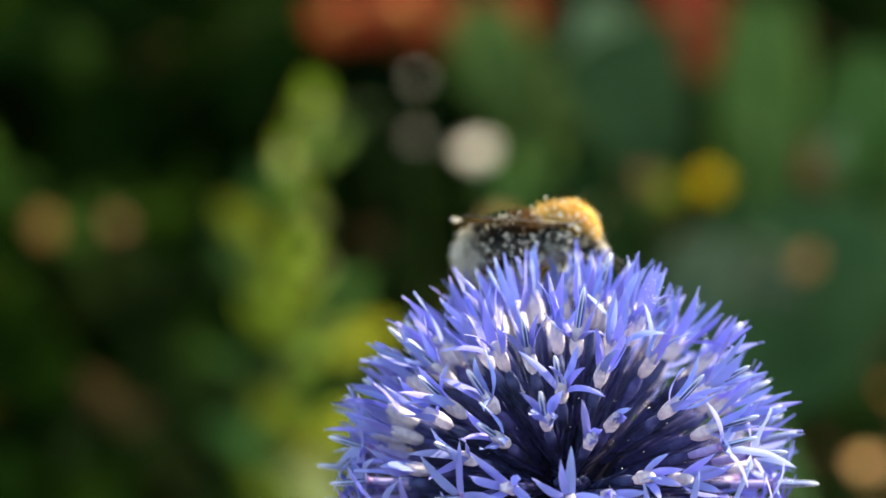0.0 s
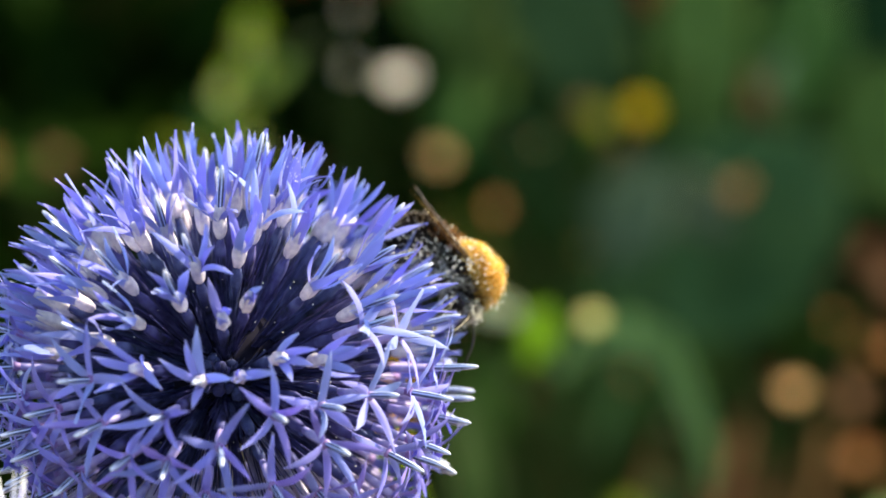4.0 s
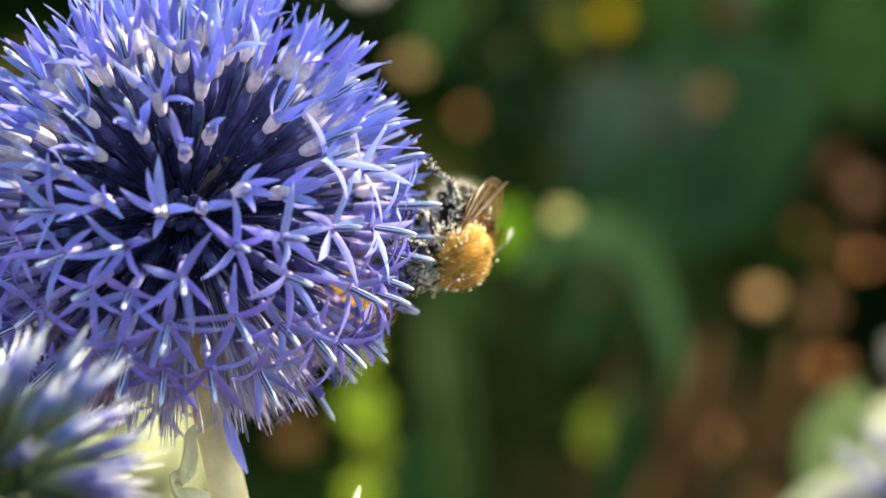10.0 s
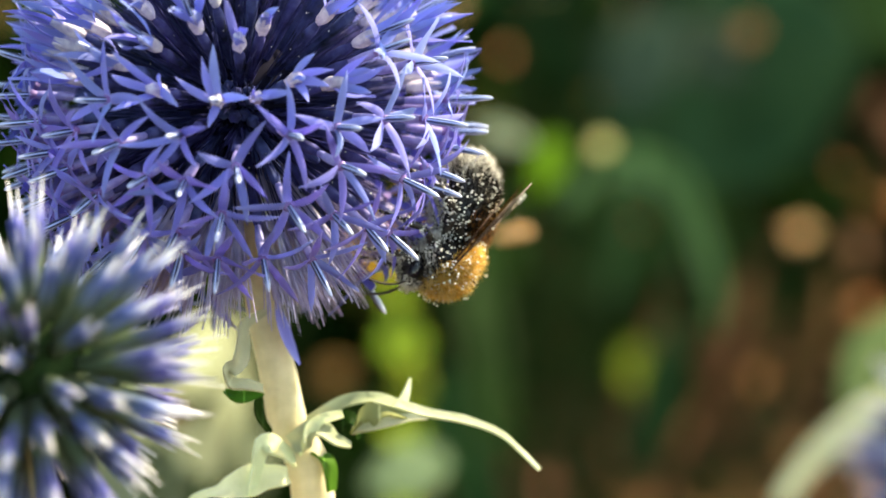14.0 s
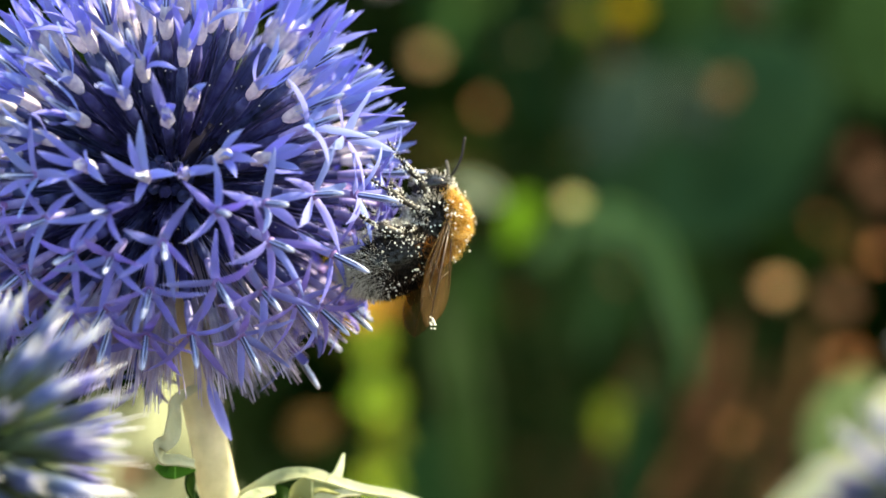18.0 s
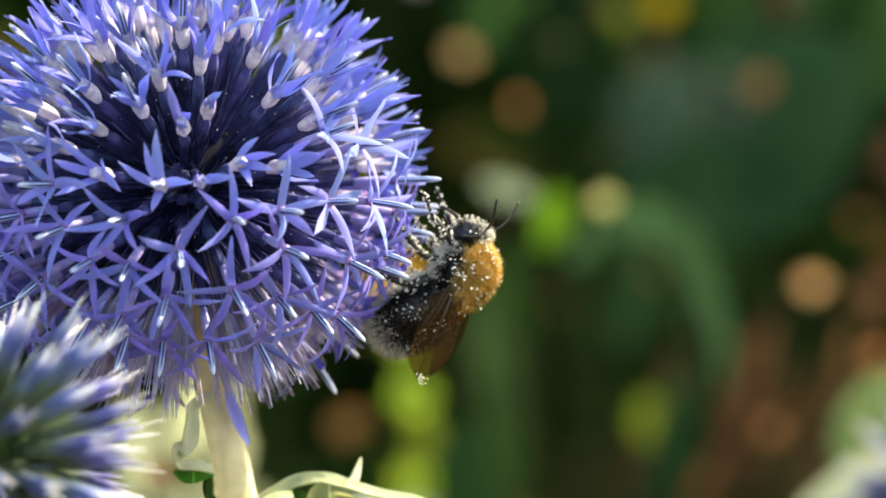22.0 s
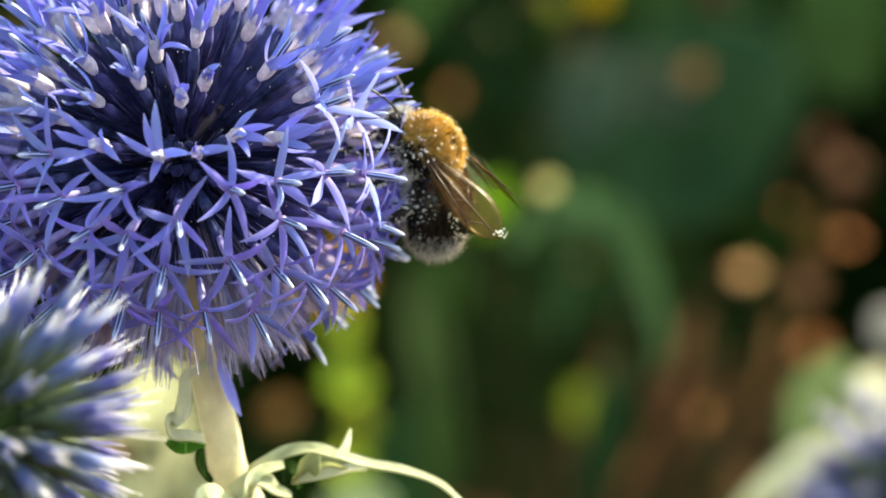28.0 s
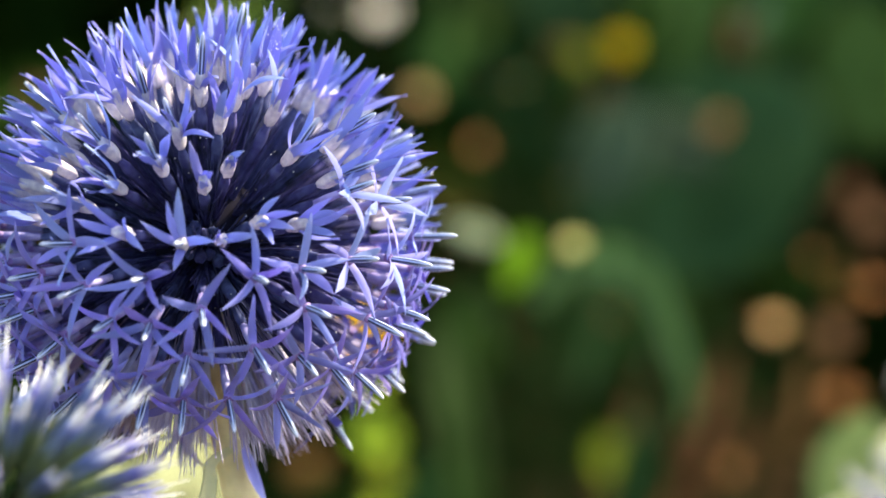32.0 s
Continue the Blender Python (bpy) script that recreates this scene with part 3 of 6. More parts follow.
def build_main_head():
    rng = random.Random(11)
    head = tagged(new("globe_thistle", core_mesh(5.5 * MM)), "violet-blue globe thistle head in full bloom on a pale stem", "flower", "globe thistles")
    head.matrix_basis = pose(0, 0, H, TILT) @ Matrix.Diagonal((1.055, 1.055, 1.055, 1))
    taken = []

    def spot(lon, lat):
        taken.append(way(lon, lat))
        return taken[-1]

    # open florets: where they sit, then each petal's turn, opening and length
    star(head, rng, spot(-15, -7), [(53, 41, 4.2), (131, 43, 4.0), (209, 72, 3.5), (252, 72, 4.5), (305, 61, 4.0)])
    star(head, rng, spot(-26, -18), [(30, 67, 4.3), (104, 58, 4.2), (163, 72, 4.2), (223, 89, 3.9), (284, 86, 3.2)])
    star(head, rng, spot(-15, -19), [(71, 47, 4.2), (139, 67, 4.0), (186, 73, 4.1), (255, 74, 4.3), (324, 45, 3.6)])
    star(head, rng, spot(-1, -15), [(22, 74, 4.3), (111, 50, 3.5), (161, 72, 4.2), (228, 70, 4.2), (293, 50, 3.9)])
    star(head, rng, spot(-45, -23), [(18, 45, 4.4), (108, 80, 4.5), (171, 74, 4.3), (235, 95, 4.1), (307, 74, 4.3)])
    star(head, rng, spot(-33, -9), [(54, 74, 4.3), (192, 74, 4.2), (240, 100, 3.5), (277, 69, 4.8), (346, 74, 4.3)])
    star(head, rng, spot(-49, -6), [(57, 60, 4.3), (129, 74, 4.3), (201, 74, 4.3), (273, 74, 4.3), (345, 74, 4.3)])
    star(head, rng, spot(-36, 2), [(16, 74, 4.3), (83, 74, 4.3), (149, 46, 4.2), (244, 94, 4.0), (310, 74, 4.3)])
    star(head, rng, spot(13, -7), [(53, 42, 3.3), (153, 70, 4.0), (223, 57, 4.0), (307, 65, 4.2), (360, 74, 4.3)])
    star(head, rng, spot(26, -5), [(68, 84, 3.7), (121, 88, 3.2), (204, 35, 3.8), (278, 74, 4.3), (353, 74, 4.3)])
    star(head, rng, spot(28, -15), [(84, 73, 4.4), (137, 66, 4.7), (175, 74, 4.1), (249, 75, 4.4), (314, 74, 4.3)])
    star(head, rng, spot(41, -3), [(6, 74, 4.3), (75, 98, 3.8), (157, 70, 4.7), (228, 61, 4.4), (297, 74, 4.3)])
    star(head, rng, spot(52, -19), [(63, 74, 4.3), (133, 83, 4.2), (197, 74, 4.2), (283, 95, 4.8), (353, 74, 4.3)])
    star(head, rng, spot(14, -26), [(48, 58, 4.1), (121, 74, 4.3), (194, 88, 3.9), (285, 76, 4.5), (345, 82, 4.6)])
    star(head, rng, spot(29, -29), [(12, 46, 4.3), (92, 74, 4.3), (172, 82, 4.2), (258, 74, 4.4), (315, 74, 4.3)])
    star(head, rng, spot(59, -36), [(63, 74, 4.3), (135, 74, 4.3), (207, 74, 4.3), (279, 92, 4.6), (351, 74, 4.3)])
    star(head, rng, spot(-5, -28), [(6, 74, 4.3), (82, 74, 4.5), (140, 74, 4.0), (210, 82, 4.0), (289, 48, 3.9)])
    star(head, rng, spot(-20, -34), [(64, 65, 4.4), (128, 74, 4.3), (192, 85, 4.1), (221, 71, 4.5), (298, 63, 4.1)])
    star(head, rng, spot(-8, -43), [(18, 74, 4.3), (71, 57, 4.3), (139, 76, 4.1), (237, 88, 4.1), (326, 65, 4.4)])
    star(head, rng, spot(8, -43), [(49, 80, 4.5), (132, 69, 4.5), (221, 74, 4.3), (311, 48, 4.4), (357, 75, 4.4)])
    star(head, rng, spot(27, -44), [(39, 74, 4.3), (105, 66, 4.5), (178, 68, 4.4), (285, 62, 4.3), (334, 76, 4.4)])
    star(head, rng, spot(-32, -35), [(49, 74, 4.3), (121, 61, 4.3), (193, 74, 4.3), (265, 74, 4.3), (337, 74, 4.3)])
    star(head, rng, spot(-21, -41), [(40, 74, 4.3), (112, 74, 4.3), (184, 64, 4.9), (256, 74, 4.3), (328, 74, 4.3)])
    star(head, rng, spot(59, -3), [(20, 75, 4.4), (92, 74, 4.3), (164, 74, 4.3), (236, 74, 4.3), (308, 74, 4.3)])
    star(head, rng, spot(55, 12), [(32, 74, 4.3), (104, 68, 4.6), (176, 74, 4.3), (248, 74, 4.3), (320, 74, 4.3)])
    star(head, rng, spot(41, 15), [(40, 74, 4.3), (119, 62, 4.6), (180, 57, 4.1), (241, 48, 4.4), (320, 74, 4.3)])
    half_open(head, rng, spot(-6, 2), [(285, 62, 3.3), (72, 58, 2.5), (188, 50, 2.3), (356, 60, 4.4), (328, 48, 3.6)])
    # florets that are opening, some with a petal that stands off
    half_open(head, rng, spot(-9, 35), [(282, 44, 4.5), (72, 25, 3.2)])
    half_open(head, rng, spot(-14, 25), [(324, 22, 3.4), (36, 24, 3.5)])
    half_open(head, rng, spot(-39, 13), [(222, 32, 3.5)])
    half_open(head, rng, spot(44, 21), [(211, 52, 4.2)])
    half_open(head, rng, spot(-28, 19), [(288, 24, 3.7)])
    half_open(head, rng, spot(-24, 5), [(215, 33, 4.1), (100, 48, 4.2), (280, 20, 4.4)])
    half_open(head, rng, spot(28, 7), [(88, 34, 4.0), (116, 22, 3.4), (60, 30, 3.3), (24, 42, 3.0)])
    half_open(head, rng, spot(16, 8), [(60, 42, 2.8), (105, 44, 2.7), (10, 32, 2.6), (160, 46, 2.3)])
    for lon, lat in HALF:
        half_open(head, rng, spot(lon, lat))
    # closed ones in the dark middle
    half_open(head, rng, spot(8, 25), [], "bud")
    half_open(head, rng, spot(0, 19), [(321, 30, 4.0)], "bud")
    half_open(head, rng, spot(5, 3), [(78, 52, 2.8)], "bud")
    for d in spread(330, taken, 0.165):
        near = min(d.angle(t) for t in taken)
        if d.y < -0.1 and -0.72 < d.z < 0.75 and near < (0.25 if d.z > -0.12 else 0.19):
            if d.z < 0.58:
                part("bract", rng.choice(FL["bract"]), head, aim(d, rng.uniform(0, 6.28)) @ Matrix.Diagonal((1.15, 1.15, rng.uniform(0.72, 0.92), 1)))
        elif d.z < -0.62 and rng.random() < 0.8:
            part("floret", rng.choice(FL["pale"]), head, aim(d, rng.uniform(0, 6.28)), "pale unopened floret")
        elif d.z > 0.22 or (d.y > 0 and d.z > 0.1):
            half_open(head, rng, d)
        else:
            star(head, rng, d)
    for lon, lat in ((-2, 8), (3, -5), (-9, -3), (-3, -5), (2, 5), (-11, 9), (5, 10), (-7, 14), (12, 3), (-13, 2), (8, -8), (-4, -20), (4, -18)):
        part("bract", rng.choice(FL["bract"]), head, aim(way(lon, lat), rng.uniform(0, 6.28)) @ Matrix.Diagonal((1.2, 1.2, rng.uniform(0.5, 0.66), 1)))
    tongue = blade(5.4 * MM, 1.8 * MM, oval, curve=0.3, fold=0.2, thick=0.05 * MM, nu=10, nv=4)
    part("petal", mesh_of("petal", *tongue, PETAL_SHADED, crease=50), head, at(Vector((2.7, -2.0, -15.0)) * MM, aim((0.22, -0.05, -1), 0.3)), "long drooping violet petal")
    stem_down(head, [(0, 0, -4 * MM), (1.5 * MM, 0, -15 * MM), (3.4 * MM, 0.4 * MM, -24 * MM), (6.2 * MM, 4 * MM, -45 * MM), (4 * MM, 30 * MM, -0.16), (0, 0.12, -0.38), (0, 0.17, -0.60)], 1.08 * MM, 2.6 * MM)
    return head


thistle = build_main_head()


def bud_mesh(r1, seed, material):
    """One spiny bud of an unopened head: a slim spindle in a sheaf of narrow pointed bracts, the inner ones longest."""
    rng = random.Random(seed)
    pieces = [lathe([(0.1 * MM, 3 * MM), (0.8 * MM, r1 * 0.5), (1.0 * MM, r1 * 0.7), (0.6 * MM, r1 * 0.86), (0.06 * MM, r1 * 1.02)], 7)]
    for k in range(11):
        ring = k % 3
        a = k * 2.4 + rng.uniform(-0.2, 0.2)
        h0 = r1 * (0.56, 0.44, 0.30)[ring] * rng.uniform(0.92, 1.08)
        h1 = r1 * (1.20, 1.04, 0.84)[ring] * rng.uniform(0.93, 1.07)
        v, f = blade(h1 - h0, 1.45 * MM, lambda u: max(0.04, (0.6 + 0.4 * math.sin(math.pi * min(1, 0.2 + 0.8 * u))) * (1 - u ** 2.0)), curve=0.04 + 0.05 * ring, fold=0.4, thick=0.12 * MM, nu=5, nv=2)
        pieces.append(moved((v, f), Matrix.Rotation(a, 4, "Z") @ Matrix.Translation((0, (0.30, 0.60, 0.85)[ring] * MM, h0)) @ Matrix.Rotation(-rng.uniform(0.0, 0.05) - 0.02 * ring, 4, "X")))
    return mesh_of("bud", *rooted(*pieces), material)


BUD_MESHES = [bud_mesh(17.5 * MM, 40 + s, BUD_BLUE) for s in range(4)]
WHITE_BUDS = [bud_mesh(17.5 * MM, 50 + s, BUD_WHITE) for s in range(4)]


def build_bud_head(place, scale, buds, seed, label):
    rng = random.Random(seed)
    head = tagged(new("globe_thistle", core_mesh(7.5 * MM, STEM_GREEN)), label, "flower", "globe thistles")
    head.matrix_basis = place @ Matrix.Diagonal((scale, scale, scale, 1))
    for d in spread(104, [], 0.1):
        m = aim((d + Vector([rng.uniform(-0.06, 0.06) for _ in range(3)])).normalized(), rng.uniform(0, 6.28))
        s = rng.uniform(0.9, 1.06)
        part("bud", rng.choice(buds), head, m @ Matrix.Diagonal((1, 1, s, 1)))
    return head


near_bud = build_bud_head(pose(-0.0150, -0.0317, 0.6089, -12, -6, 0), 0.64, BUD_MESHES, 5, "globe thistle head with lavender-tipped spiny buds just opening")
stem_down(near_bud, [(0, 0, -4 * MM), (0, 2 * MM, -20 * MM), (-2 * MM, 0.02, -0.1), (-0.01, 0.1, -0.36), (-0.01, 0.13, -0.585)], 1.3 * MM, 2.4 * MM)
side_bud = build_bud_head(pose(0.1017, 0.1134, 0.5385, -10, 10, 0), 0.95, WHITE_BUDS, 6, "white and pale green globe thistle head opening beside a grey-green leaf")
stem_down(side_bud, [(0, 0, -4 * MM), (0, 4 * MM, -20 * MM), (2 * MM, 0.02, -0.1), (0.01, 0.07, -0.32), (0.01, 0.10, -0.53)], 1.3 * MM, 2.4 * MM)


# ---------------------------------------------------------------- the bumblebee (head towards +x, back towards +z)
def ellipsoid(c, r, turn=None, nu=14, nv=20):
    prof = [(max(0.02, math.cos(a)), math.sin(a)) for a in [radians(-87 + 174 * k / nu) for k in range(nu + 1)]]
    v, f = lathe(prof, nv)
    m = Matrix.Translation(Vector(c) * MM) @ (turn or Matrix()) @ Matrix.Diagonal((r[0] * MM, r[1] * MM, r[2] * MM, 1))
    return [m @ Vector(p) for p in v], f


def hairs(c, r, turn, count, length, keep, rng, lean=(-0.5, 0, 0), width=0.035, frizz=0.3):
    """Tapered hairs that stand on an ellipsoid where keep(unit) allows it."""
    verts, faces = [], []
    m = (turn or Matrix()).to_3x3()
    made = 0
    while made < count:
        u = Vector([rng.gauss(0, 1) for _ in range(3)]).normalized()
        if not keep(u, rng):
            continue
        made += 1
        p = Vector(c) + m @ Vector((u.x * r[0], u.y * r[1], u.z * r[2]))
        n = (m @ Vector((u.x / r[0], u.y / r[1], u.z / r[2]))).normalized()
        d = (n + m @ Vector(lean) * 0.6 + Vector([rng.gauss(0, frizz) for _ in range(3)])).normalized()
        d = (d + 0.32 * Vector((math.sin(9 * u.y + 4 * u.z), math.sin(8 * u.z + 5 * u.x), math.sin(9 * u.x + 6 * u.y)))).normalized()
        s = d.orthogonal().normalized()
        t = d.cross(s)
        ln = length * rng.uniform(0.45, 1.25)
        bow = Vector([rng.gauss(0, 0.12) for _ in range(3)]) * ln
        o = len(verts)
        for k in range(3):
            a = k / 3 * math.tau
            e = (s * math.cos(a) + t * math.sin(a)) * width
            verts.append((p + e) * MM)
        for k in range(3):
            a = k / 3 * math.tau
            e = (s * math.cos(a) + t * math.sin(a)) * width * 0.7
            verts.append((p + d * ln * 0.55 + bow * 0.4 + e) * MM)
        verts.append((p + d * ln + bow) * MM)
        for k in range(3):
            b = (k + 1) % 3
            faces.append((o + k, o + b, o + 3 + b, o + 3 + k))
            faces.append((o + 3 + k, o + 3 + b, o + 6))
    return verts, faces


def grains(points, rng, r0=0.04, r1=0.115):
    """Small round grains, eight-sided balls."""
    verts, faces = [], []
    for p in points:
        r, o = rng.uniform(r0, r1), len(verts)
        ring = [(math.cos(a * math.tau / 6), math.sin(a * math.tau / 6)) for a in range(6)]
        verts.append((Vector(p) + Vector((0, 0, -r))) * MM)
        for h, q in ((-0.5, 0.87), (0.5, 0.87)):
            verts += [(Vector(p) + Vector((x * r * q, y * r * q, h * r))) * MM for x, y in ring]
        verts.append((Vector(p) + Vector((0, 0, r))) * MM)
        for k in range(6):
            b = (k + 1) % 6
            faces += [(o, o + 1 + b, o + 1 + k), (o + 1 + k, o + 1 + b, o + 7 + b, o + 7 + k), (o + 7 + k, o + 7 + b, o + 13)]
    return verts, faces


def shell_points(c, r, turn, count, lift, keep, rng):
    out, m = [], (turn or Matrix()).to_3x3()
    while len(out) < count:
        u = Vector([rng.gauss(0, 1) for _ in range(3)]).normalized()
        if keep(u, rng):
            k = rng.uniform(*lift)
            out.append(Vector(c) + m @ Vector((u.x * (r[0] + k), u.y * (r[1] + k), u.z * (r[2] + k))))
    return out


ABD_TURN = Matrix.Rotation(radians(-22), 4, "Y")


def build_bee():
    rng = random.Random(3)
    bee = tagged(new("bumblebee"), "bumblebee with orange thorax and white tail, dusted with pale pollen", "bee")
    bee.empty_display_size = 0.004
    tc, tr = (0, 0, 0), (2.65, 2.05, 2.4)
    thorax = part("thorax", mesh_of("thorax", *ellipsoid(tc, tr), SHELL), bee)
    part("undercoat", mesh_of("undercoat", *ellipsoid((0.2, 0, 0.28), (2.50, 1.92, 2.22)), SHELL_ORANGE), thorax, None, "golden undercoat on the back")
    part("fur", mesh_of("fur", *hairs(tc, tr, None, 10000, 0.85, lambda u, g: u.z + 0.25 * u.x > 0.16 + g.gauss(0, 0.08) and ((u.x + 0.2) ** 2 + u.y ** 2 > 0.2 + g.gauss(0, 0.07) or g.random() < 0.15), rng, (-0.55, 0, 0.1), 0.021, 0.30), FUR_ORANGE), thorax, None, "orange fur on the back", "stuff")
    part("fur", mesh_of("fur", *hairs(tc, tr, None, 2200, 0.65, lambda u, g: (-0.62 < u.z and u.z + 0.25 * u.x < 0.22 + g.gauss(0, 0.1)) or (u.z > 0.5 and (u.x + 0.2) ** 2 + u.y ** 2 < 0.2), rng), FUR_BLACK), thorax, None, "black fur on the flanks", "stuff")
    part("fur", mesh_of("fur", *hairs(tc, tr, None, 900, 0.85, lambda u, g: u.z < -0.35 or (abs(u.y) > 0.6 and u.x > 0.35 and u.z < -0.1), rng), FUR_PALE), thorax, None, "grey-white fur underneath", "stuff")
    pts = shell_points(tc, tr, None, 180, (0.5, 1.15), lambda u, g: u.z > -0.5 and math.sin(5 * u.x + 1) + math.sin(6 * u.y) + math.sin(5 * u.z) > g.uniform(-1.2, 1.5), rng)
    pts += shell_points(tc, tr, None, 130, (0.2, 0.7), lambda u, g: u.z < 0.25 and math.sin(4 * u.x + 2) + math.sin(7 * u.z) > g.uniform(-1, 1.2), rng)
    part("pollen", mesh_of("pollen", *grains(pts, rng), POLLEN), thorax, None, "pale pollen grains", "stuff")

    hc, hr = (2.95, 0, -1.15), (1.1, 1.5, 1.6)
    ht = Matrix.Rotation(radians(25), 4, "Y")
    head = part("head", mesh_of("head", *ellipsoid(hc, hr, ht), SHELL), bee)
    for s in (1, -1):
        part("eye", mesh_of("eye", *ellipsoid((2.95, 1.1 * s, -1.1), (0.55, 0.52, 1.05), ht), EYE), head, None, "glossy black eye")
        el = Vector((3.55, 0.45 * s, -0.3))
        ln = bend([el, el + Vector((1.0, 0.7 * s, 0.5)), el + Vector((2.1, 1.45 * s, 0.6)), el + Vector((3.5, 2.2 * s, 0.3))], 6)
        part("antenna", mesh_of("antenna", *tube([p * MM for p in ln], [0.085 * MM if k < 6 else 0.10 * MM for k in range(len(ln))], 8), SHELL_BROWN), head)
    part("fur", mesh_of("fur", *hairs(hc, hr, ht, 420, 0.5, lambda u, g: (u.x > 0.3 and abs(u.y) < 0.55) or u.z > 0.6, rng, (0, 0, 0)), FUR_PALE), head, None, "grey-white fur on the face", "stuff")
    part("fur", mesh_of("fur", *hairs(hc, hr, ht, 450, 0.5, lambda u, g: u.z < 0.75, rng, (0, 0, 0)), FUR_BLACK), head, None, "black fur", "stuff")
    part("tongue", mesh_of("tongue", *tube([Vector(p) * MM for p in bend([(3.2, 0, -2.3), (3.6, 0, -3.1), (3.5, 0, -4.6)], 5)], [0.2 * MM] * 6 + [0.14 * MM] * 5, 7), SHELL_BROWN), head)
    part("pollen", mesh_of("pollen", *grains(shell_points(hc, hr, ht, 36, (0.15, 0.55), lambda u, g: u.x > -0.2 and (u.z > 0.2 or abs(u.y) < 0.5), rng), rng), POLLEN), head, None, "pale pollen grains", "stuff")

    ac, ar = (-4.95, 0, -1.4), (4.15, 2.9, 2.7)
    abd = part("abdomen", mesh_of("abdomen", *ellipsoid(ac, ar, ABD_TURN), SHELL), bee)
    part("fur", mesh_of("fur", *hairs(ac, ar, ABD_TURN, 800, 0.75, lambda u, g: 0.35 + g.gauss(0, 0.08) < u.x < 0.95 and u.z > 0.05, rng, (-0.9, 0, 0)), FUR_RUST), abd, None, "rust-brown fur band", "stuff")
    part("fur", mesh_of("fur", *hairs(ac, ar, ABD_TURN, 3800, 0.6, lambda u, g: -0.78 + g.gauss(0, 0.12) < u.x < 0.7 and u.z > -0.55, rng, (-1.0, 0, 0)), FUR_BLACK), abd, None, "black fur", "stuff")
    part("fur", mesh_of("fur", *hairs(ac, ar, ABD_TURN, 3000, 1.0, lambda u, g: u.x < -0.60 + g.gauss(0, 0.14), rng, (-0.6, 0, 0), 0.018, 0.55), FUR_PALE), abd, None, "white tail fur", "stuff")
    part("fur", mesh_of("fur", *hairs(ac, ar, ABD_TURN, 900, 0.6, lambda u, g: u.z < -0.62, rng, (-0.8, 0, 0)), FUR_PALE), abd, None, "grey-white belly fur", "stuff")
    tail = Vector(ac) + ABD_TURN.to_3x3() @ Vector((-1.25, 0, 0))
    part("tail", mesh_of("tail", *ellipsoid(tail, (2.62, 2.30, 2.12), ABD_TURN), SHELL_WHITE), abd, None, "white tail")
    pts = shell_points(ac, ar, ABD_TURN, 420, (0.12, 0.55), lambda u, g: (abs(u.y) > 0.4 or u.x < -0.4) and math.sin(6 * u.x + 1) + math.sin(7 * u.z + 2) + math.sin(5 * u.y) > g.uniform(-1.6, 1.6), rng)
    pts += shell_points(ac, ar, ABD_TURN, 90, (0.1, 0.5), lambda u, g: True, rng)
    part("pollen", mesh_of("pollen", *grains(pts, rng), POLLEN), abd, None, "pale pollen grains", "stuff")

    # legs: hip, knee, shin end, toe
    plans = {"hind": [(-1.2, 1.2, -1.5), (-3.0, 2.6, -2.4), (-3.2, 3.0, -5.0), (-2.4, 2.6, -7.6)],
             "middle": [(0.1, 1.3, -1.6), (-0.3, 2.5, -2.9), (0.3, 2.5, -5.0), (1.0, 2.1, -7.0)],
             "fore": [(1.5, 1.0, -1.6), (2.2, 1.9, -2.7), (3.0, 1.8, -4.6), (4.2, 1.5, -6.2)]}
    legs = []
    for which, pl in plans.items():
        for s in (1, -1):
            a, b, c, d = [Vector((x, y * s, z)) for x, y, z in pl]
            fat = {"hind": 1.35, "middle": 1.0, "fore": 0.9}[which]
            thigh = tube([p * MM for p in (a, a.lerp(b, 0.3), a.lerp(b, 0.8), b)], [k * MM * fat for k in (0.24, 0.34, 0.30, 0.2)], 9)
            shin = tube([p * MM for p in (b, b.lerp(c, 0.3), b.lerp(c, 0.85), c)], [k * MM * fat for k in (0.17, 0.27, 0.36, 0.2)], 9)
            toes, n = [], 5
            for k in range(n):
                p, q = c.lerp(d, k / n), c.lerp(d, (k + 0.9) / n)
                toes.append(tube([p * MM, p.lerp(q, 0.8) * MM, q * MM], [0.10 * MM * fat, 0.15 * MM * fat, 0.10 * MM], 7))
            hook = tube([d * MM, (d + Vector((0.25, 0.1 * s, -0.3))) * MM], [0.07 * MM, 0.03 * MM], 5)
            leg = part("leg", mesh_of("leg", *join(thigh, shin, *toes, hook), SHELL_BROWN), bee, None, "dark %s leg dusted with pollen" % which)
            fz = []
            gp = []
            for p, q, cnt, rad in ((a, b, 60, 0.32), (b, c, 140, 0.36), (c, d, 60, 0.14)):
                for _ in range(cnt):
                    t = rng.random()
                    o = Vector([rng.gauss(0, 1) for _ in range(3)]).normalized()
                    base = p.lerp(q, t)
                    tip = base + o * (rad * fat + rng.uniform(0.1, 0.4))
                    sd = o.orthogonal().normalized() * 0.025
                    fz.append(([(base + sd) * MM, (base - sd) * MM, (base + o.cross(sd)) * MM, tip * MM], [(0, 1, 3), (1, 2, 3), (2, 0, 3)]))
                for _ in range(int(cnt * (0.75 if which == "hind" else 0.45))):
                    o = Vector([rng.gauss(0, 1) for _ in range(3)]).normalized()
                    gp.append(p.lerp(q, rng.random()) + o * (rad * fat + rng.uniform(0.0, 0.25)))
            part("bristles", mesh_of("bristles", *join(*fz), FUR_BLACK), leg, None, "", "stuff")
            part("pollen", mesh_of("pollen", *grains(gp, rng), POLLEN), leg, None, "pale pollen grains", "stuff")
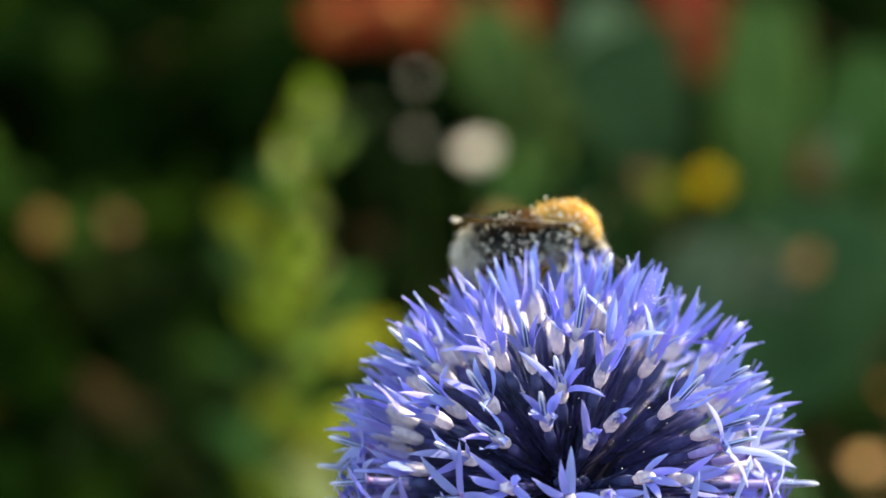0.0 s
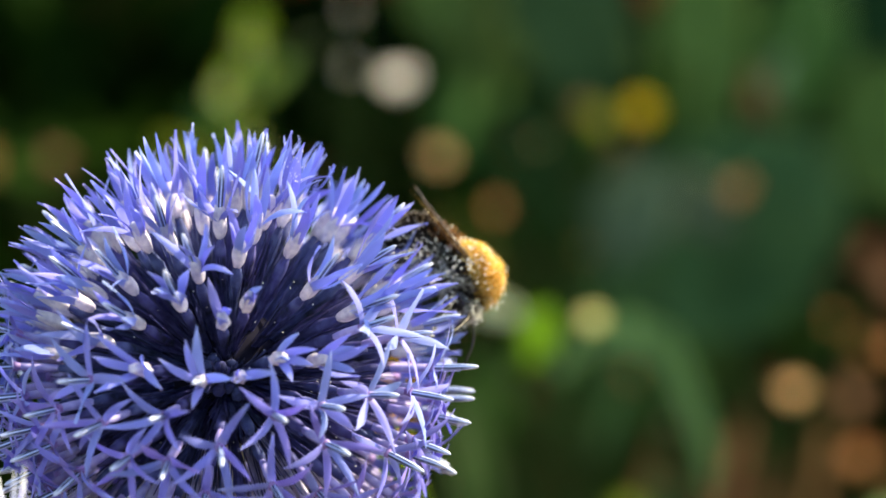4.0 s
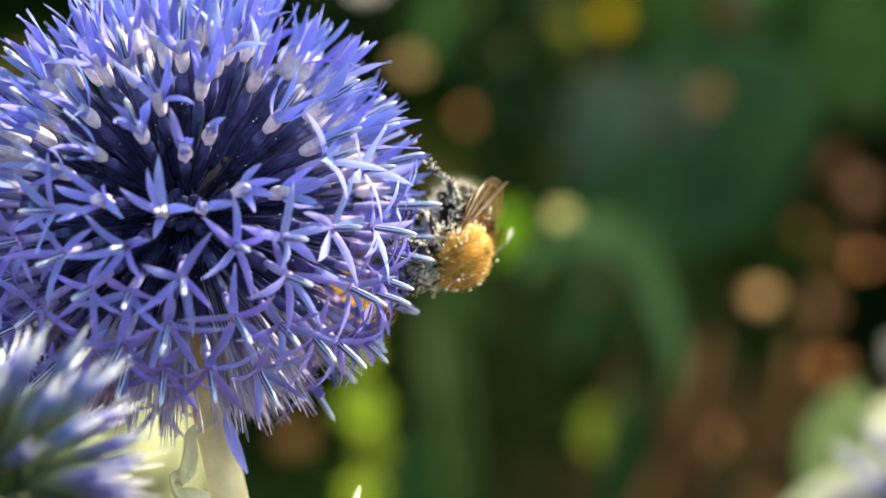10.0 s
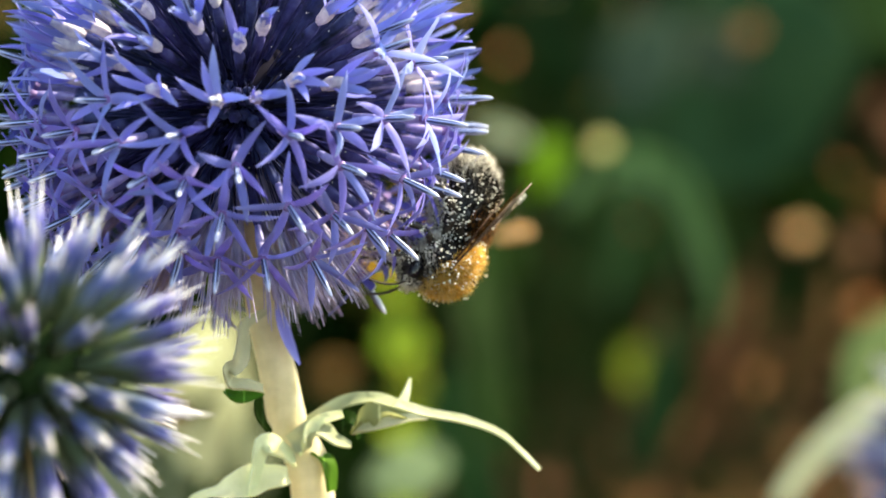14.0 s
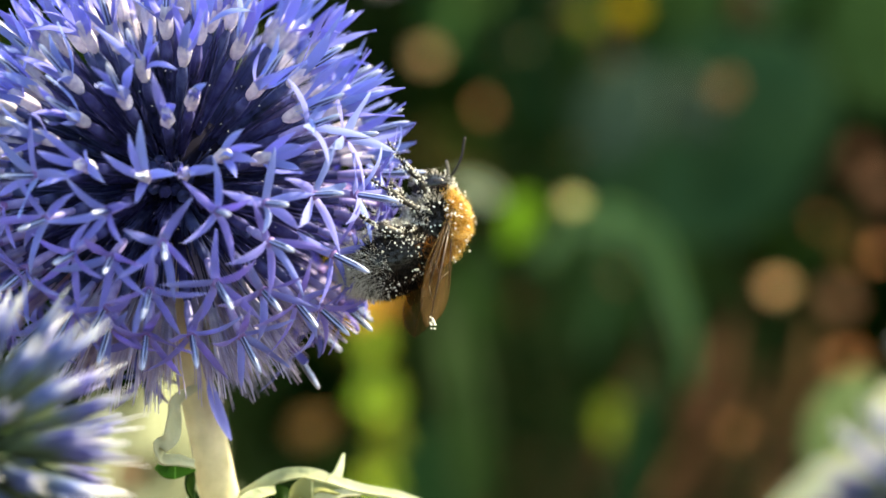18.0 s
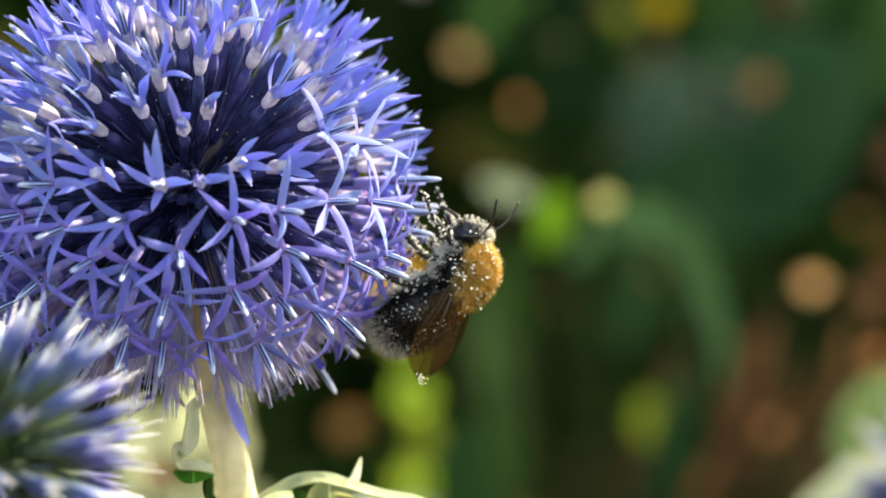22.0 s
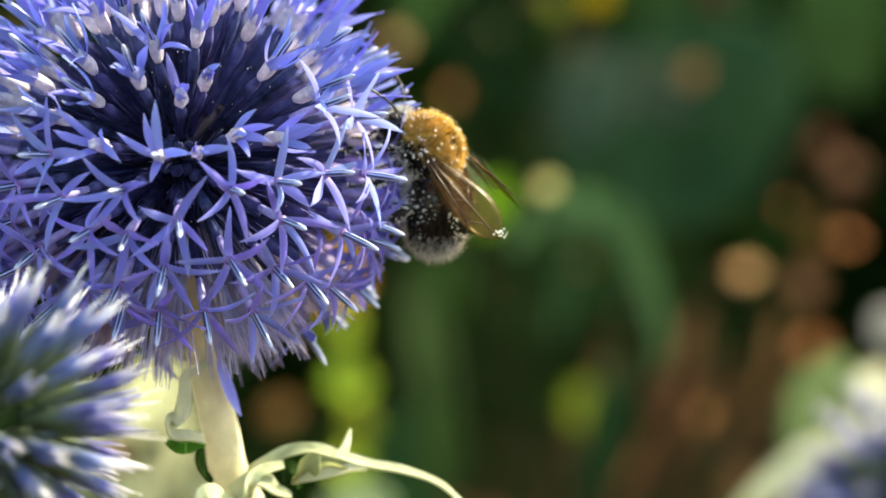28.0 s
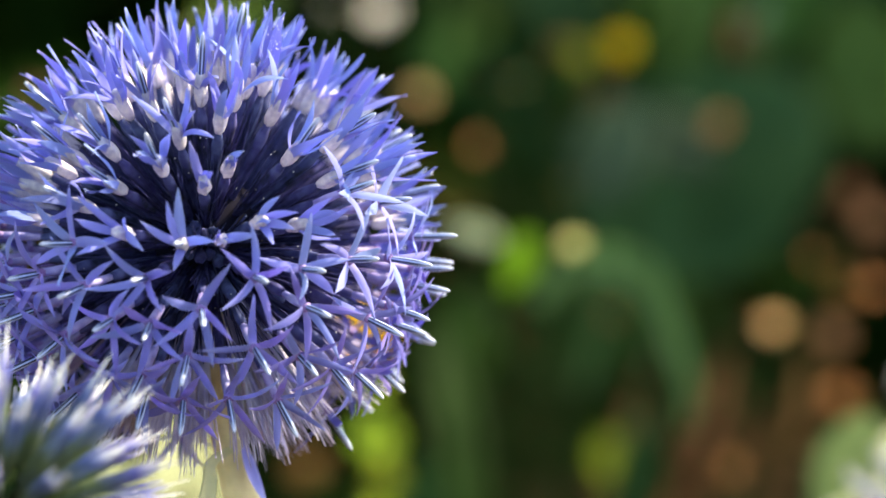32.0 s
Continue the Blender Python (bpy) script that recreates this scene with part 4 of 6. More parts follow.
            legs.append((leg, which, s, a * MM))

    # wings: run along +z of their own space
    def fore_shape(u):
        return max(0.04, (0.10 + 0.90 * math.sin(math.pi * min(1, 0.62 * u)) ** 1.3) * (1 - u ** 9))

    def veins(length, width, sgn):
        pc = []
        for a, b, r in (((0.42, 0.0), (0.46, 0.97), 0.07), ((0.36, 0.02), (0.40, 0.72), 0.05), ((0.1, 0.05), (0.05, 0.7), 0.04), ((-0.1, 0.1), (-0.36, 0.62), 0.035), ((0.38, 0.5), (0.02, 0.62), 0.03), ((0.4, 0.72), (0.1, 0.85), 0.03), ((0.05, 0.62), (-0.3, 0.5), 0.03)):
            p0 = Vector((a[0] * width * fore_shape(a[1]) * sgn * 0.95, 0, a[1] * length))
            p1 = Vector((b[0] * width * fore_shape(b[1]) * sgn * 0.95, 0, b[1] * length))
            pc.append(tube([p0 * MM, p0.lerp(p1, 0.5) * MM, p1 * MM], [r * 1.5 * MM, r * 1.2 * MM, r * 0.8 * MM], 5))
        return join(*pc)

    wings = []
    for s in (1, -1):
        for name, ln, wd, root in (("forewing", 10.2, 3.9, (0.9, 2.25, 0.70)), ("hindwing", 6.8, 2.4, (0.2, 2.20, 0.50))):
            w = part("wing", mesh_of(name, *blade(ln * MM, wd * MM, fore_shape, curve=-0.12, fold=0.05, thick=0.02 * MM, nu=14, nv=6, wave=0.02), WING), bee, None, "smoky brown %s" % name)
            part("vein", mesh_of("vein", *veins(ln, wd, -s), WING_VEIN), w)
            wings.append((w, name, s, Vector((root[0], root[1] * s, root[2])) * MM))
            if s == 1 and name == "forewing":
                crumb = [Vector((0.1 + rng.gauss(0, 0.3), rng.gauss(0, 0.1), 9.85 + rng.gauss(0, 0.22))) for _ in range(16)]
                part("pollen", mesh_of("pollen", *grains(crumb, rng, 0.06, 0.11), POLLEN), w, None, "clump of pollen on the wing tip", "stuff")
    return bee, wings, legs, head, abd


def wing_pose(root, s, name, back, out, up, roll):
    """Pose of a wing: it points back, outwards and up; roll tips its blade."""
    z = Vector((-back, out * s, up)).normalized()
    y = Vector((0, math.sin(roll) * s, math.cos(roll)))
    y = (y - z * y.dot(z)).normalized()
    x = y.cross(z)
    return Matrix.Translation(root) @ Matrix((x, y, z)).transposed().to_4x4()


bee, bee_wings, bee_legs, bee_head, bee_abdomen = build_bee()


def build_fly():
    fly = tagged(new("hoverfly"), "small pale brown insect darting past the flowers", "insect")
    part("body", mesh_of("body", *join(ellipsoid((0, 0, 0), (1.0, 0.8, 0.8)), ellipsoid((-1.9, 0, -0.15), (1.5, 0.75, 0.6)), ellipsoid((1.15, 0, 0), (0.5, 0.7, 0.6))), DRY_BRIGHT), fly)
    for s in (1, -1):
        m = wing_pose(Vector((0, 0.55 * s * MM, 0.55 * MM)), s, "", 0.35, 1.0, 0.25, 0.2)
        part("wing", mesh_of("fly_wing", *blade(3.8 * MM, 1.4 * MM, oval, thick=0.02 * MM, nu=8, nv=3), WING), fly, m)
    return fly


fly = build_fly()


# ---------------------------------------------------------------- leaves on the thistle's own stem (metres on the head's axes)
def ribbon(points, widths, thick, normal=(0, -1, 0.3)):
    """A leaf strip along points, with a folded middle; closed body."""
    line = [Vector(p) for p in points]
    top, bot, faces, n = [], [], [], len(line)
    for k, p in enumerate(line):
        d = (line[min(k + 1, n - 1)] - line[max(k - 1, 0)]).normalized()
        x = d.cross(Vector(normal)).normalized()
        up = x.cross(d)
        for s in (-1, -0.5, 0, 0.5, 1):
            q = p + x * (widths[k] * 0.5 * s) + up * (widths[k] * 0.16 * abs(s))
            top.append(q + up * thick)
            bot.append(q - up * thick)
    m = 5 * n
    for k in range(n - 1):
        for j in range(4):
            a = 5 * k + j
            faces += [(a, a + 1, a + 6, a + 5), (m + a, m + a + 5, m + a + 6, m + a + 1)]
        a = 5 * k
        faces += [(a, a + 5, m + a + 5, m + a), (a + 9, a + 4, m + a + 4, m + a + 9)]
    return top + bot, faces


def stem_leaves():
    def strip(pts, w0, w1, w2, material, label="", normal=(0.8, -0.6, 0.5)):
        line = bend([Vector(p) * MM for p in pts], 6)
        n = len(line) - 1
        ws = []
        for k in range(n + 1):
            u = k / n
            w = (w0 + (w1 - w0) * min(1, u / 0.3)) if u < 0.3 else (w1 + (w2 - w1) * (u - 0.3) / 0.7)
            ws.append(w * MM * (1 + 0.06 * math.sin(k * 0.9)))
        part("leaf", mesh_of("leaf", *ribbon(line, ws, 0.10 * MM, normal), material, crease=60), thistle, None, label)

    strip([(4.2, 0.8, -25.6), (7.3, -0.5, -23.5), (9.9, -1.0, -22.9), (12.1, -1.0, -23.4), (14.4, -1.0, -24.1), (17.5, -1.0, -24.7), (20.2, -1.0, -25.7), (22.0, -1.0, -27.2), (23.5, -1.0, -28.7)], 0.9, 1.1, 0.4, LEAF_PALE, "pale leaf with a long drooping tip")
    strip([(12.2, -0.8, -23.9), (12.8, -0.5, -22.8), (13.3, 0.0, -21.4)], 1.7, 1.1, 0.1, LEAF_PALE)
    strip([(8.7, -0.8, -25.6), (9.8, -1.4, -24.3), (11.2, -1.4, -23.8), (13.0, -1.2, -24.3)], 0.7, 2.0, 0.8, LEAF_SUN_PAINTED, "yellow-green lobe with sunlight put into its colour")
    strip([(8.7, -0.9, -25.5), (10.4, -1.5, -25.0), (13.2, -1.4, -24.4), (14.6, -1.2, -24.4)], 0.6, 0.9, 0.5, LEAF_PALE)
    strip([(3.9, -1.2, -26.4), (5.9, -2.2, -25.3), (7.2, -2.4, -26.0), (8.5, -2.0, -26.5)], 1.5, 2.2, 0.5, LEAF_PALE)
    strip([(4.3, -0.5, -27.2), (5.0, -2.2, -25.6), (5.9, -2.2, -24.5), (7.9, -1.8, -24.0)], 0.9, 1.4, 0.6, LEAF_PALE)
    # dark strip stands in for the gap between the pale lobes
    strip([(6.6, 0.8, -25.4), (8.6, 0.4, -24.8), (9.1, 0.4, -26.3)], 1.0, 1.9, 0.7, LEAF_MID)
    strip([(5.5, 0, -27.4), (6.6, -1.0, -28.0), (6.9, -1.2, -30.2)], 1.0, 2.0, 1.2, LEAF_FRESH)
    strip([(1.9, -1.6, -15.9), (0.2, -2.6, -16.9), (0.0, -3.6, -18.4), (-0.3, -4.2, -19.7), (-1.1, -4.2, -20.4), (-0.9, -3.8, -21.3), (0.4, -3.4, -21.5), (1.6, -2.6, -21.9)], 0.5, 1.5, 0.75, LEAF_PALE, "curled pale bract on the stem")
    strip([(-1.3, -3.0, -22.0), (-0.3, -3.2, -22.5), (1.6, -2.0, -22.2)], 0.5, 1.2, 0.7, LEAF_FRESH)
    strip([(1.3, -1.8, -22.4), (1.2, -1.8, -24.0), (2.2, -1.0, -25.6)], 0.6, 1.2, 0.7, LEAF_MID)
    strip([(4.1, -1.0, -27.9), (2.8, -2.2, -26.7), (1.5, -2.6, -26.4), (1.0, -2.6, -28.1), (0.6, -2.4, -30.2)], 1.0, 1.9, 1.1, LEAF_PALE)
    strip([(3.6, -1.0, -29.0), (1.4, -1.8, -29.1), (-0.8, -1.7, -29.8), (-3.5, 0.0, -31.1), (-8.0, 3.0, -34.0)], 1.4, 2.6, 0.6, LEAF_PALE)


stem_leaves()
# pollen crumbs caught in the big head
crumbs = random.Random(9)
part("pollen", mesh_of("pollen", *grains([(lambda d, r: d * r)((way(crumbs.uniform(-60, 60), crumbs.uniform(-30, 50))), crumbs.uniform(9, 14)) for _ in range(70)]
     + [way(29, 55) * 19.5 + Vector([crumbs.gauss(0, 0.3) for _ in range(3)]) + Vector((0, 0, crumbs.uniform(-0.9, 0.9))) for _ in range(26)], crumbs, 0.03, 0.06), POLLEN), thistle, None, "pale pollen grains", "stuff")

# ---------------------------------------------------------------- the bed behind: plants placed to fit the camera's view, stems run down to the soil
CAMERA_SPOT = Vector((0.0, -0.2, 0.68))    # about where the camera stands; leaves and blooms are turned to face it


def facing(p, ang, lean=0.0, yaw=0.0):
    """A turn whose +z runs at ang degrees from upright (clockwise as seen from the camera) with its flat side to the
    camera.
    """
    f = (CAMERA_SPOT - Vector(p)).normalized()
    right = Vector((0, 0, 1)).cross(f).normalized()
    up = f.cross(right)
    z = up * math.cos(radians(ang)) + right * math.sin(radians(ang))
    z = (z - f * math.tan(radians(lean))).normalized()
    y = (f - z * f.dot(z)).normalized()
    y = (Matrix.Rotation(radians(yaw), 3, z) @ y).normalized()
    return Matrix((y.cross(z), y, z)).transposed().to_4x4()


def plant(name, root, label, category="plant"):
    ob = tagged(new(name), label, category)
    ob.empty_display_size = 0.02
    ob.matrix_basis = Matrix.Translation(Vector(root))
    return ob


def local(ob, p):
    return Vector(p) - ob.matrix_basis.translation


def add_leaf(ob, p, length, width, ang, material, shape=oval, curve=0.5, lean=15, yaw=0, stalk=True, label=""):
    """A leaf whose middle lies at p, with its stalk down to the plant's root; its upper face looks skywards."""
    lean = (lean + 14) * math.cos(radians(ang))
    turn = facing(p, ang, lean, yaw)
    base = Vector(p) - turn.to_3x3() @ Vector((0, 0, length * 0.5))
    part("leaf", mesh_of("leaf", *blade(length, width, shape, curve=-curve, fold=0.18, thick=0.0006, nu=12, nv=6, wave=0.03, seed=length * 900), material),
         ob, at(local(ob, base), turn), label)
    if stalk:
        b = local(ob, base)
        mid = Vector((b.x * 0.55, b.y * 0.55 + 0.02, b.z * 0.6))
        part("stalk", mesh_of("stalk", *tube(bend([b, b.lerp(mid, 0.5) + Vector((0, 0.006, 0)), mid, (0, 0, -0.01)], 6), 0.0008, 7), STEM_GREEN), ob)


def add_ribbon(ob, points, width, material, label=""):
    """A long leaf that arches through points, widest in the middle."""
    line = bend([local(ob, p) for p in points], 6)
    n = len(line) - 1
    ws = [width * max(0.06, math.sin(math.pi * (0.12 + 0.86 * k / n)) ** 0.7) for k in range(n + 1)]
    part("leaf", mesh_of("leaf", *ribbon(line, ws, 0.0004, (0, -1, 0.35)), material, crease=60), ob, None, label)


def add_bloom(ob, p, r, petals, material, centre, tilt=0, label="flower"):
    """A round flower head of overlapping petals on a stalk."""
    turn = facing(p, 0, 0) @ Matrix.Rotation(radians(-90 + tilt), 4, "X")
    b = local(ob, p)
    rng = random.Random(int(r * 1e5) + petals)
    hub = part("flower_centre", mesh_of("flower_centre", *lathe([(r * 0.30, -r * 0.05), (r * 0.34, r * 0.05), (r * 0.22, r * 0.16), (r * 0.04, r * 0.2)], 10), centre), ob, at(b, turn), label)
    me = mesh_of("petal", *blade(r, r * 0.62, oval, curve=0.4, fold=0.1, thick=0.0006, nu=6, nv=4), material)
    for k in range(petals):
        m = Matrix.Rotation(k / petals * math.tau + rng.uniform(-0.1, 0.1), 4, "Z") @ Matrix.Translation((0, r * 0.15, 0)) @ Matrix.Rotation(radians(-rng.uniform(55, 88)), 4, "X")
        part("petal", me, hub, m)
    mid = Vector((b.x * 0.6, b.y * 0.6 + 0.015, b.z * 0.6))
    part("stalk", mesh_of("stalk", *tube(bend([b, b.lerp(mid, 0.5) + Vector((0, 0.01, 0)), mid, (0, 0, -0.01)], 6), 0.0007, 7), STEM_GREEN), ob)


broad = plant("broad_leaved_plant", (0.19, 0.76, 0.0), "plant with broad dark green heart-shaped leaves", "plant")
add_leaf(broad, (0.176, 0.708, 0.442), 0.0800, 0.1040, 150, LEAF_TEAL, broad_oval, 0.5, 18, 0, label="large dark green heart-shaped leaf")
add_leaf(broad, (0.137, 0.825, 0.493), 0.0803, 0.0567, 160, LEAF_TEAL, heart, 0.4, 20, 15)
add_leaf(broad, (0.243, 0.761, 0.457), 0.0742, 0.0517, 200, LEAF_SHADED, heart, 0.5, 10, -20)
add_leaf(broad, (0.250, 0.821, 0.482), 0.0779, 0.0614, 170, LEAF_SHADED, heart, 0.5, 10, 10)
add_leaf(broad, (0.127, 0.867, 0.427), 0.0742, 0.0594, 150, LEAF_SHADED, heart, 0.5, 15, 10)
add_leaf(broad, (0.156, 0.790, 0.359), 0.0708, 0.0661, 190, LEAF_SHADED, heart, 0.5, 20, -10)
add_leaf(broad, (0.180, 0.772, 0.504), 0.0967, 0.0382, 178, LEAF_SOFT, strap, 0.4, 12, 0, label="long mid-green leaf")
add_leaf(broad, (0.218, 0.769, 0.502), 0.0585, 0.0382, 190, LEAF_SOFT, oval, 0.4, 10, 10)
add_leaf(broad, (0.142, 0.877, 0.498), 0.0495, 0.0421, 200, LEAF_MID, oval, 0.4, 10, 10)
arch = plant("strap_leaved_plant", (0.10, 0.44, 0.0), "young plant with an arching bright green strap leaf", "plant")
add_ribbon(arch, [(0.081, 0.424, 0.478), (0.088, 0.426, 0.487), (0.098, 0.426, 0.490), (0.108, 0.424, 0.487), (0.115, 0.420, 0.476), (0.120, 0.415, 0.461), (0.120, 0.410, 0.448)], 0.0089, LEAF_ARCH, "arching green strap leaf")
add_leaf(arch, (0.072, 0.389, 0.501), 0.0190, 0.0096, 30, LEAF_LIME, oval, 0.4, 10, 20)
add_leaf(arch, (0.059, 0.373, 0.513), 0.0140, 0.0059, -75, LEAF_SAGE, oval, 0.3, 5, 0, label="pale grey-green leaf")
# bloom added in place of a bright yellowish sparkle
add_bloom(arch, (0.0805, 0.3555, 0.5150), 0.0027, 9, GLINT_YELLOW, GLINT_YELLOW, 45, "small pale yellow bloom standing in for a sparkle of light")
tall = plant("leafy_stem_plant", (0.07, 0.60, 0.0), "plant with upright narrow green leaves", "plant")
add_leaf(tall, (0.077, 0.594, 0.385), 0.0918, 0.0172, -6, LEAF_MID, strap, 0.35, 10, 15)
add_leaf(tall, (0.144, 0.628, 0.346), 0.0607, 0.0162, 15, LEAF_SHADED, strap, 0.5, -22, 20)
add_leaf(tall, (0.068, 0.593, 0.348), 0.0735, 0.0232, -20, LEAF_SHADED, strap, 0.5, 10, 0)
spike = plant("yellow_flower_spike", (0.045, 0.585, 0.0), "upright spike of yellow-green flower whorls", "flower spike")
add_bloom(spike, (0.040, 0.558, 0.426), 0.0104, 8, PALE_ORANGE, LEAF_YELLOW, 25, "orange-yellow flower head")
add_bloom(spike, (0.044, 0.552, 0.411), 0.0052, 8, LEAF_YG, LEAF_YELLOW, 25, "whorl of small yellow-green flowers")
add_bloom(spike, (0.046, 0.547, 0.395), 0.0068, 8, LEAF_YG, LEAF_YELLOW, 25, "whorl of small yellow-green flowers")
add_bloom(spike, (0.049, 0.543, 0.382), 0.0052, 8, LEAF_YELLOW, LEAF_YELLOW, 25, "whorl of small yellow-green flowers")
add_bloom(spike, (0.046, 0.539, 0.369), 0.0058, 8, LEAF_YG, LEAF_YELLOW, 25, "whorl of small yellow-green flowers")
add_bloom(spike, (0.048, 0.534, 0.355), 0.0052, 8, LEAF_YG, LEAF_YELLOW, 25, "whorl of small yellow-green flowers")
add_bloom(spike, (0.046, 0.530, 0.342), 0.0052, 8, LEAF_YG, LEAF_YELLOW, 25, "whorl of small yellow-green flowers")
spire = plant("yellow_flower_spike", (-0.01, 0.80, 0.0), "tall plant with yellow-green flowering spires", "flower spike")
add_bloom(spire, (0.002, 0.792, 0.504), 0.0052, 5, LEAF_YG, LEAF_FRESH, 25, "whorl of small yellow-green flowers")
add_bloom(spire, (-0.000, 0.806, 0.498), 0.0032, 5, LEAF_YELLOW, LEAF_FRESH, 25, "whorl of small yellow-green flowers")
add_bloom(spire, (0.001, 0.737, 0.507), 0.0032, 5, LEAF_SUN_PAINTED, LEAF_FRESH, 25, "whorl of small yellow-green flowers")
add_bloom(spire, (-0.003, 0.813, 0.489), 0.0032, 5, LEAF_YELLOW, LEAF_FRESH, 25, "whorl of small yellow-green flowers")
add_bloom(spire, (0.003, 0.831, 0.482), 0.0031, 5, LEAF_YG, LEAF_FRESH, 25, "whorl of small yellow-green flowers")
add_bloom(spire, (-0.003, 0.735, 0.498), 0.0034, 5, LEAF_FRESH, LEAF_FRESH, 25, "whorl of small yellow-green flowers")
add_bloom(spire, (-0.008, 0.828, 0.475), 0.0040, 5, LEAF_YG, LEAF_FRESH, 25, "whorl of small yellow-green flowers")
add_bloom(spire, (0.004, 0.809, 0.475), 0.0051, 5, LEAF_YELLOW, LEAF_FRESH, 25, "whorl of small yellow-green flowers")
add_bloom(spire, (-0.009, 0.740, 0.487), 0.0041, 5, LEAF_SUN_PAINTED, LEAF_FRESH, 25, "whorl of small yellow-green flowers")
add_bloom(spire, (-0.008, 0.803, 0.469), 0.0037, 5, LEAF_YELLOW, LEAF_FRESH, 25, "whorl of small yellow-green flowers")
add_bloom(spire, (-0.002, 0.822, 0.461), 0.0042, 5, LEAF_YG, LEAF_FRESH, 25, "whorl of small yellow-green flowers")
add_bloom(spire, (-0.010, 0.745, 0.475), 0.0039, 5, LEAF_FRESH, LEAF_FRESH, 25, "whorl of small yellow-green flowers")
add_bloom(spire, (-0.002, 0.791, 0.461), 0.0036, 5, LEAF_YG, LEAF_FRESH, 25, "whorl of small yellow-green flowers")
add_bloom(spire, (-0.001, 0.766, 0.463), 0.0042, 5, LEAF_YELLOW, LEAF_FRESH, 25, "whorl of small yellow-green flowers")
add_bloom(spire, (0.001, 0.744, 0.465), 0.0035, 5, LEAF_SUN_PAINTED, LEAF_FRESH, 25, "whorl of small yellow-green flowers")
add_bloom(spire, (-0.003, 0.793, 0.450), 0.0034, 5, LEAF_YELLOW, LEAF_FRESH, 25, "whorl of small yellow-green flowers")
add_bloom(spire, (-0.002, 0.786, 0.448), 0.0050, 5, LEAF_YG, LEAF_FRESH, 25, "whorl of small yellow-green flowers")
add_bloom(spire, (-0.006, 0.787, 0.444), 0.0032, 5, LEAF_FRESH, LEAF_FRESH, 25, "whorl of small yellow-green flowers")
add_bloom(spire, (-0.004, 0.742, 0.452), 0.0050, 5, LEAF_YG, LEAF_FRESH, 25, "whorl of small yellow-green flowers")
add_bloom(spire, (-0.004, 0.804, 0.432), 0.0039, 5, LEAF_YELLOW, LEAF_FRESH, 25, "whorl of small yellow-green flowers")
add_bloom(spire, (0.005, 0.761, 0.440), 0.0033, 5, LEAF_SUN_PAINTED, LEAF_FRESH, 25, "whorl of small yellow-green flowers")
add_bloom(spire, (-0.001, 0.803, 0.425), 0.0051, 5, LEAF_YELLOW, LEAF_FRESH, 25, "whorl of small yellow-green flowers")
add_bloom(spire, (-0.002, 0.729, 0.441), 0.0041, 5, LEAF_YG, LEAF_FRESH, 25, "whorl of small yellow-green flowers")
add_bloom(spire, (-0.010, 0.791, 0.421), 0.0051, 5, LEAF_FRESH, LEAF_FRESH, 25, "whorl of small yellow-green flowers")
add_bloom(spire, (-0.003, 0.777, 0.421), 0.0027, 5, LEAF_YG, LEAF_FRESH, 25, "whorl of small yellow-green flowers")
add_bloom(spire, (-0.004, 0.731, 0.430), 0.0041, 5, LEAF_YELLOW, LEAF_FRESH, 25, "whorl of small yellow-green flowers")
add_bloom(spire, (-0.007, 0.792, 0.409), 0.0028, 5, LEAF_SUN_PAINTED, LEAF_FRESH, 25, "whorl of small yellow-green flowers")
add_bloom(spire, (-0.015, 0.783, 0.408), 0.0041, 5, LEAF_YELLOW, LEAF_FRESH, 25, "whorl of small yellow-green flowers")
add_bloom(spire, (-0.001, 0.797, 0.400), 0.0040, 5, LEAF_YG, LEAF_FRESH, 25, "whorl of small yellow-green flowers")
add_bloom(spire, (0.005, 0.763, 0.407), 0.0052, 5, LEAF_FRESH, LEAF_FRESH, 25, "whorl of small yellow-green flowers")
add_bloom(spire, (-0.000, 0.728, 0.413), 0.0035, 5, LEAF_YG, LEAF_FRESH, 25, "whorl of small yellow-green flowers")
add_bloom(spire, (0.007, 0.746, 0.405), 0.0031, 5, LEAF_YELLOW, LEAF_FRESH, 25, "whorl of small yellow-green flowers")
add_bloom(spire, (-0.005, 0.750, 0.400), 0.0042, 5, LEAF_SUN_PAINTED, LEAF_FRESH, 25, "whorl of small yellow-green flowers")
add_bloom(spire, (-0.007, 0.737, 0.400), 0.0035, 5, LEAF_YELLOW, LEAF_FRESH, 25, "whorl of small yellow-green flowers")
add_bloom(spire, (-0.006, 0.797, 0.377), 0.0054, 5, LEAF_YG, LEAF_FRESH, 25, "whorl of small yellow-green flowers")
add_bloom(spire, (-0.001, 0.718, 0.399), 0.0043, 5, LEAF_FRESH, LEAF_FRESH, 25, "whorl of small yellow-green flowers")
add_bloom(spire, (0.003, 0.788, 0.373), 0.0037, 5, LEAF_YG, LEAF_FRESH, 25, "whorl of small yellow-green flowers")
add_bloom(spire, (-0.020, 0.768, 0.376), 0.0030, 5, LEAF_YELLOW, LEAF_FRESH, 25, "whorl of small yellow-green flowers")
add_bloom(spire, (0.006, 0.783, 0.367), 0.0037, 5, LEAF_SUN_PAINTED, LEAF_FRESH, 25, "whorl of small yellow-green flowers")
add_bloom(spire, (0.011, 0.722, 0.384), 0.0050, 5, LEAF_YELLOW, LEAF_FRESH, 25, "whorl of small yellow-green flowers")
add_bloom(spire, (-0.005, 0.779, 0.361), 0.0048, 5, LEAF_YG, LEAF_FRESH, 25, "whorl of small yellow-green flowers")
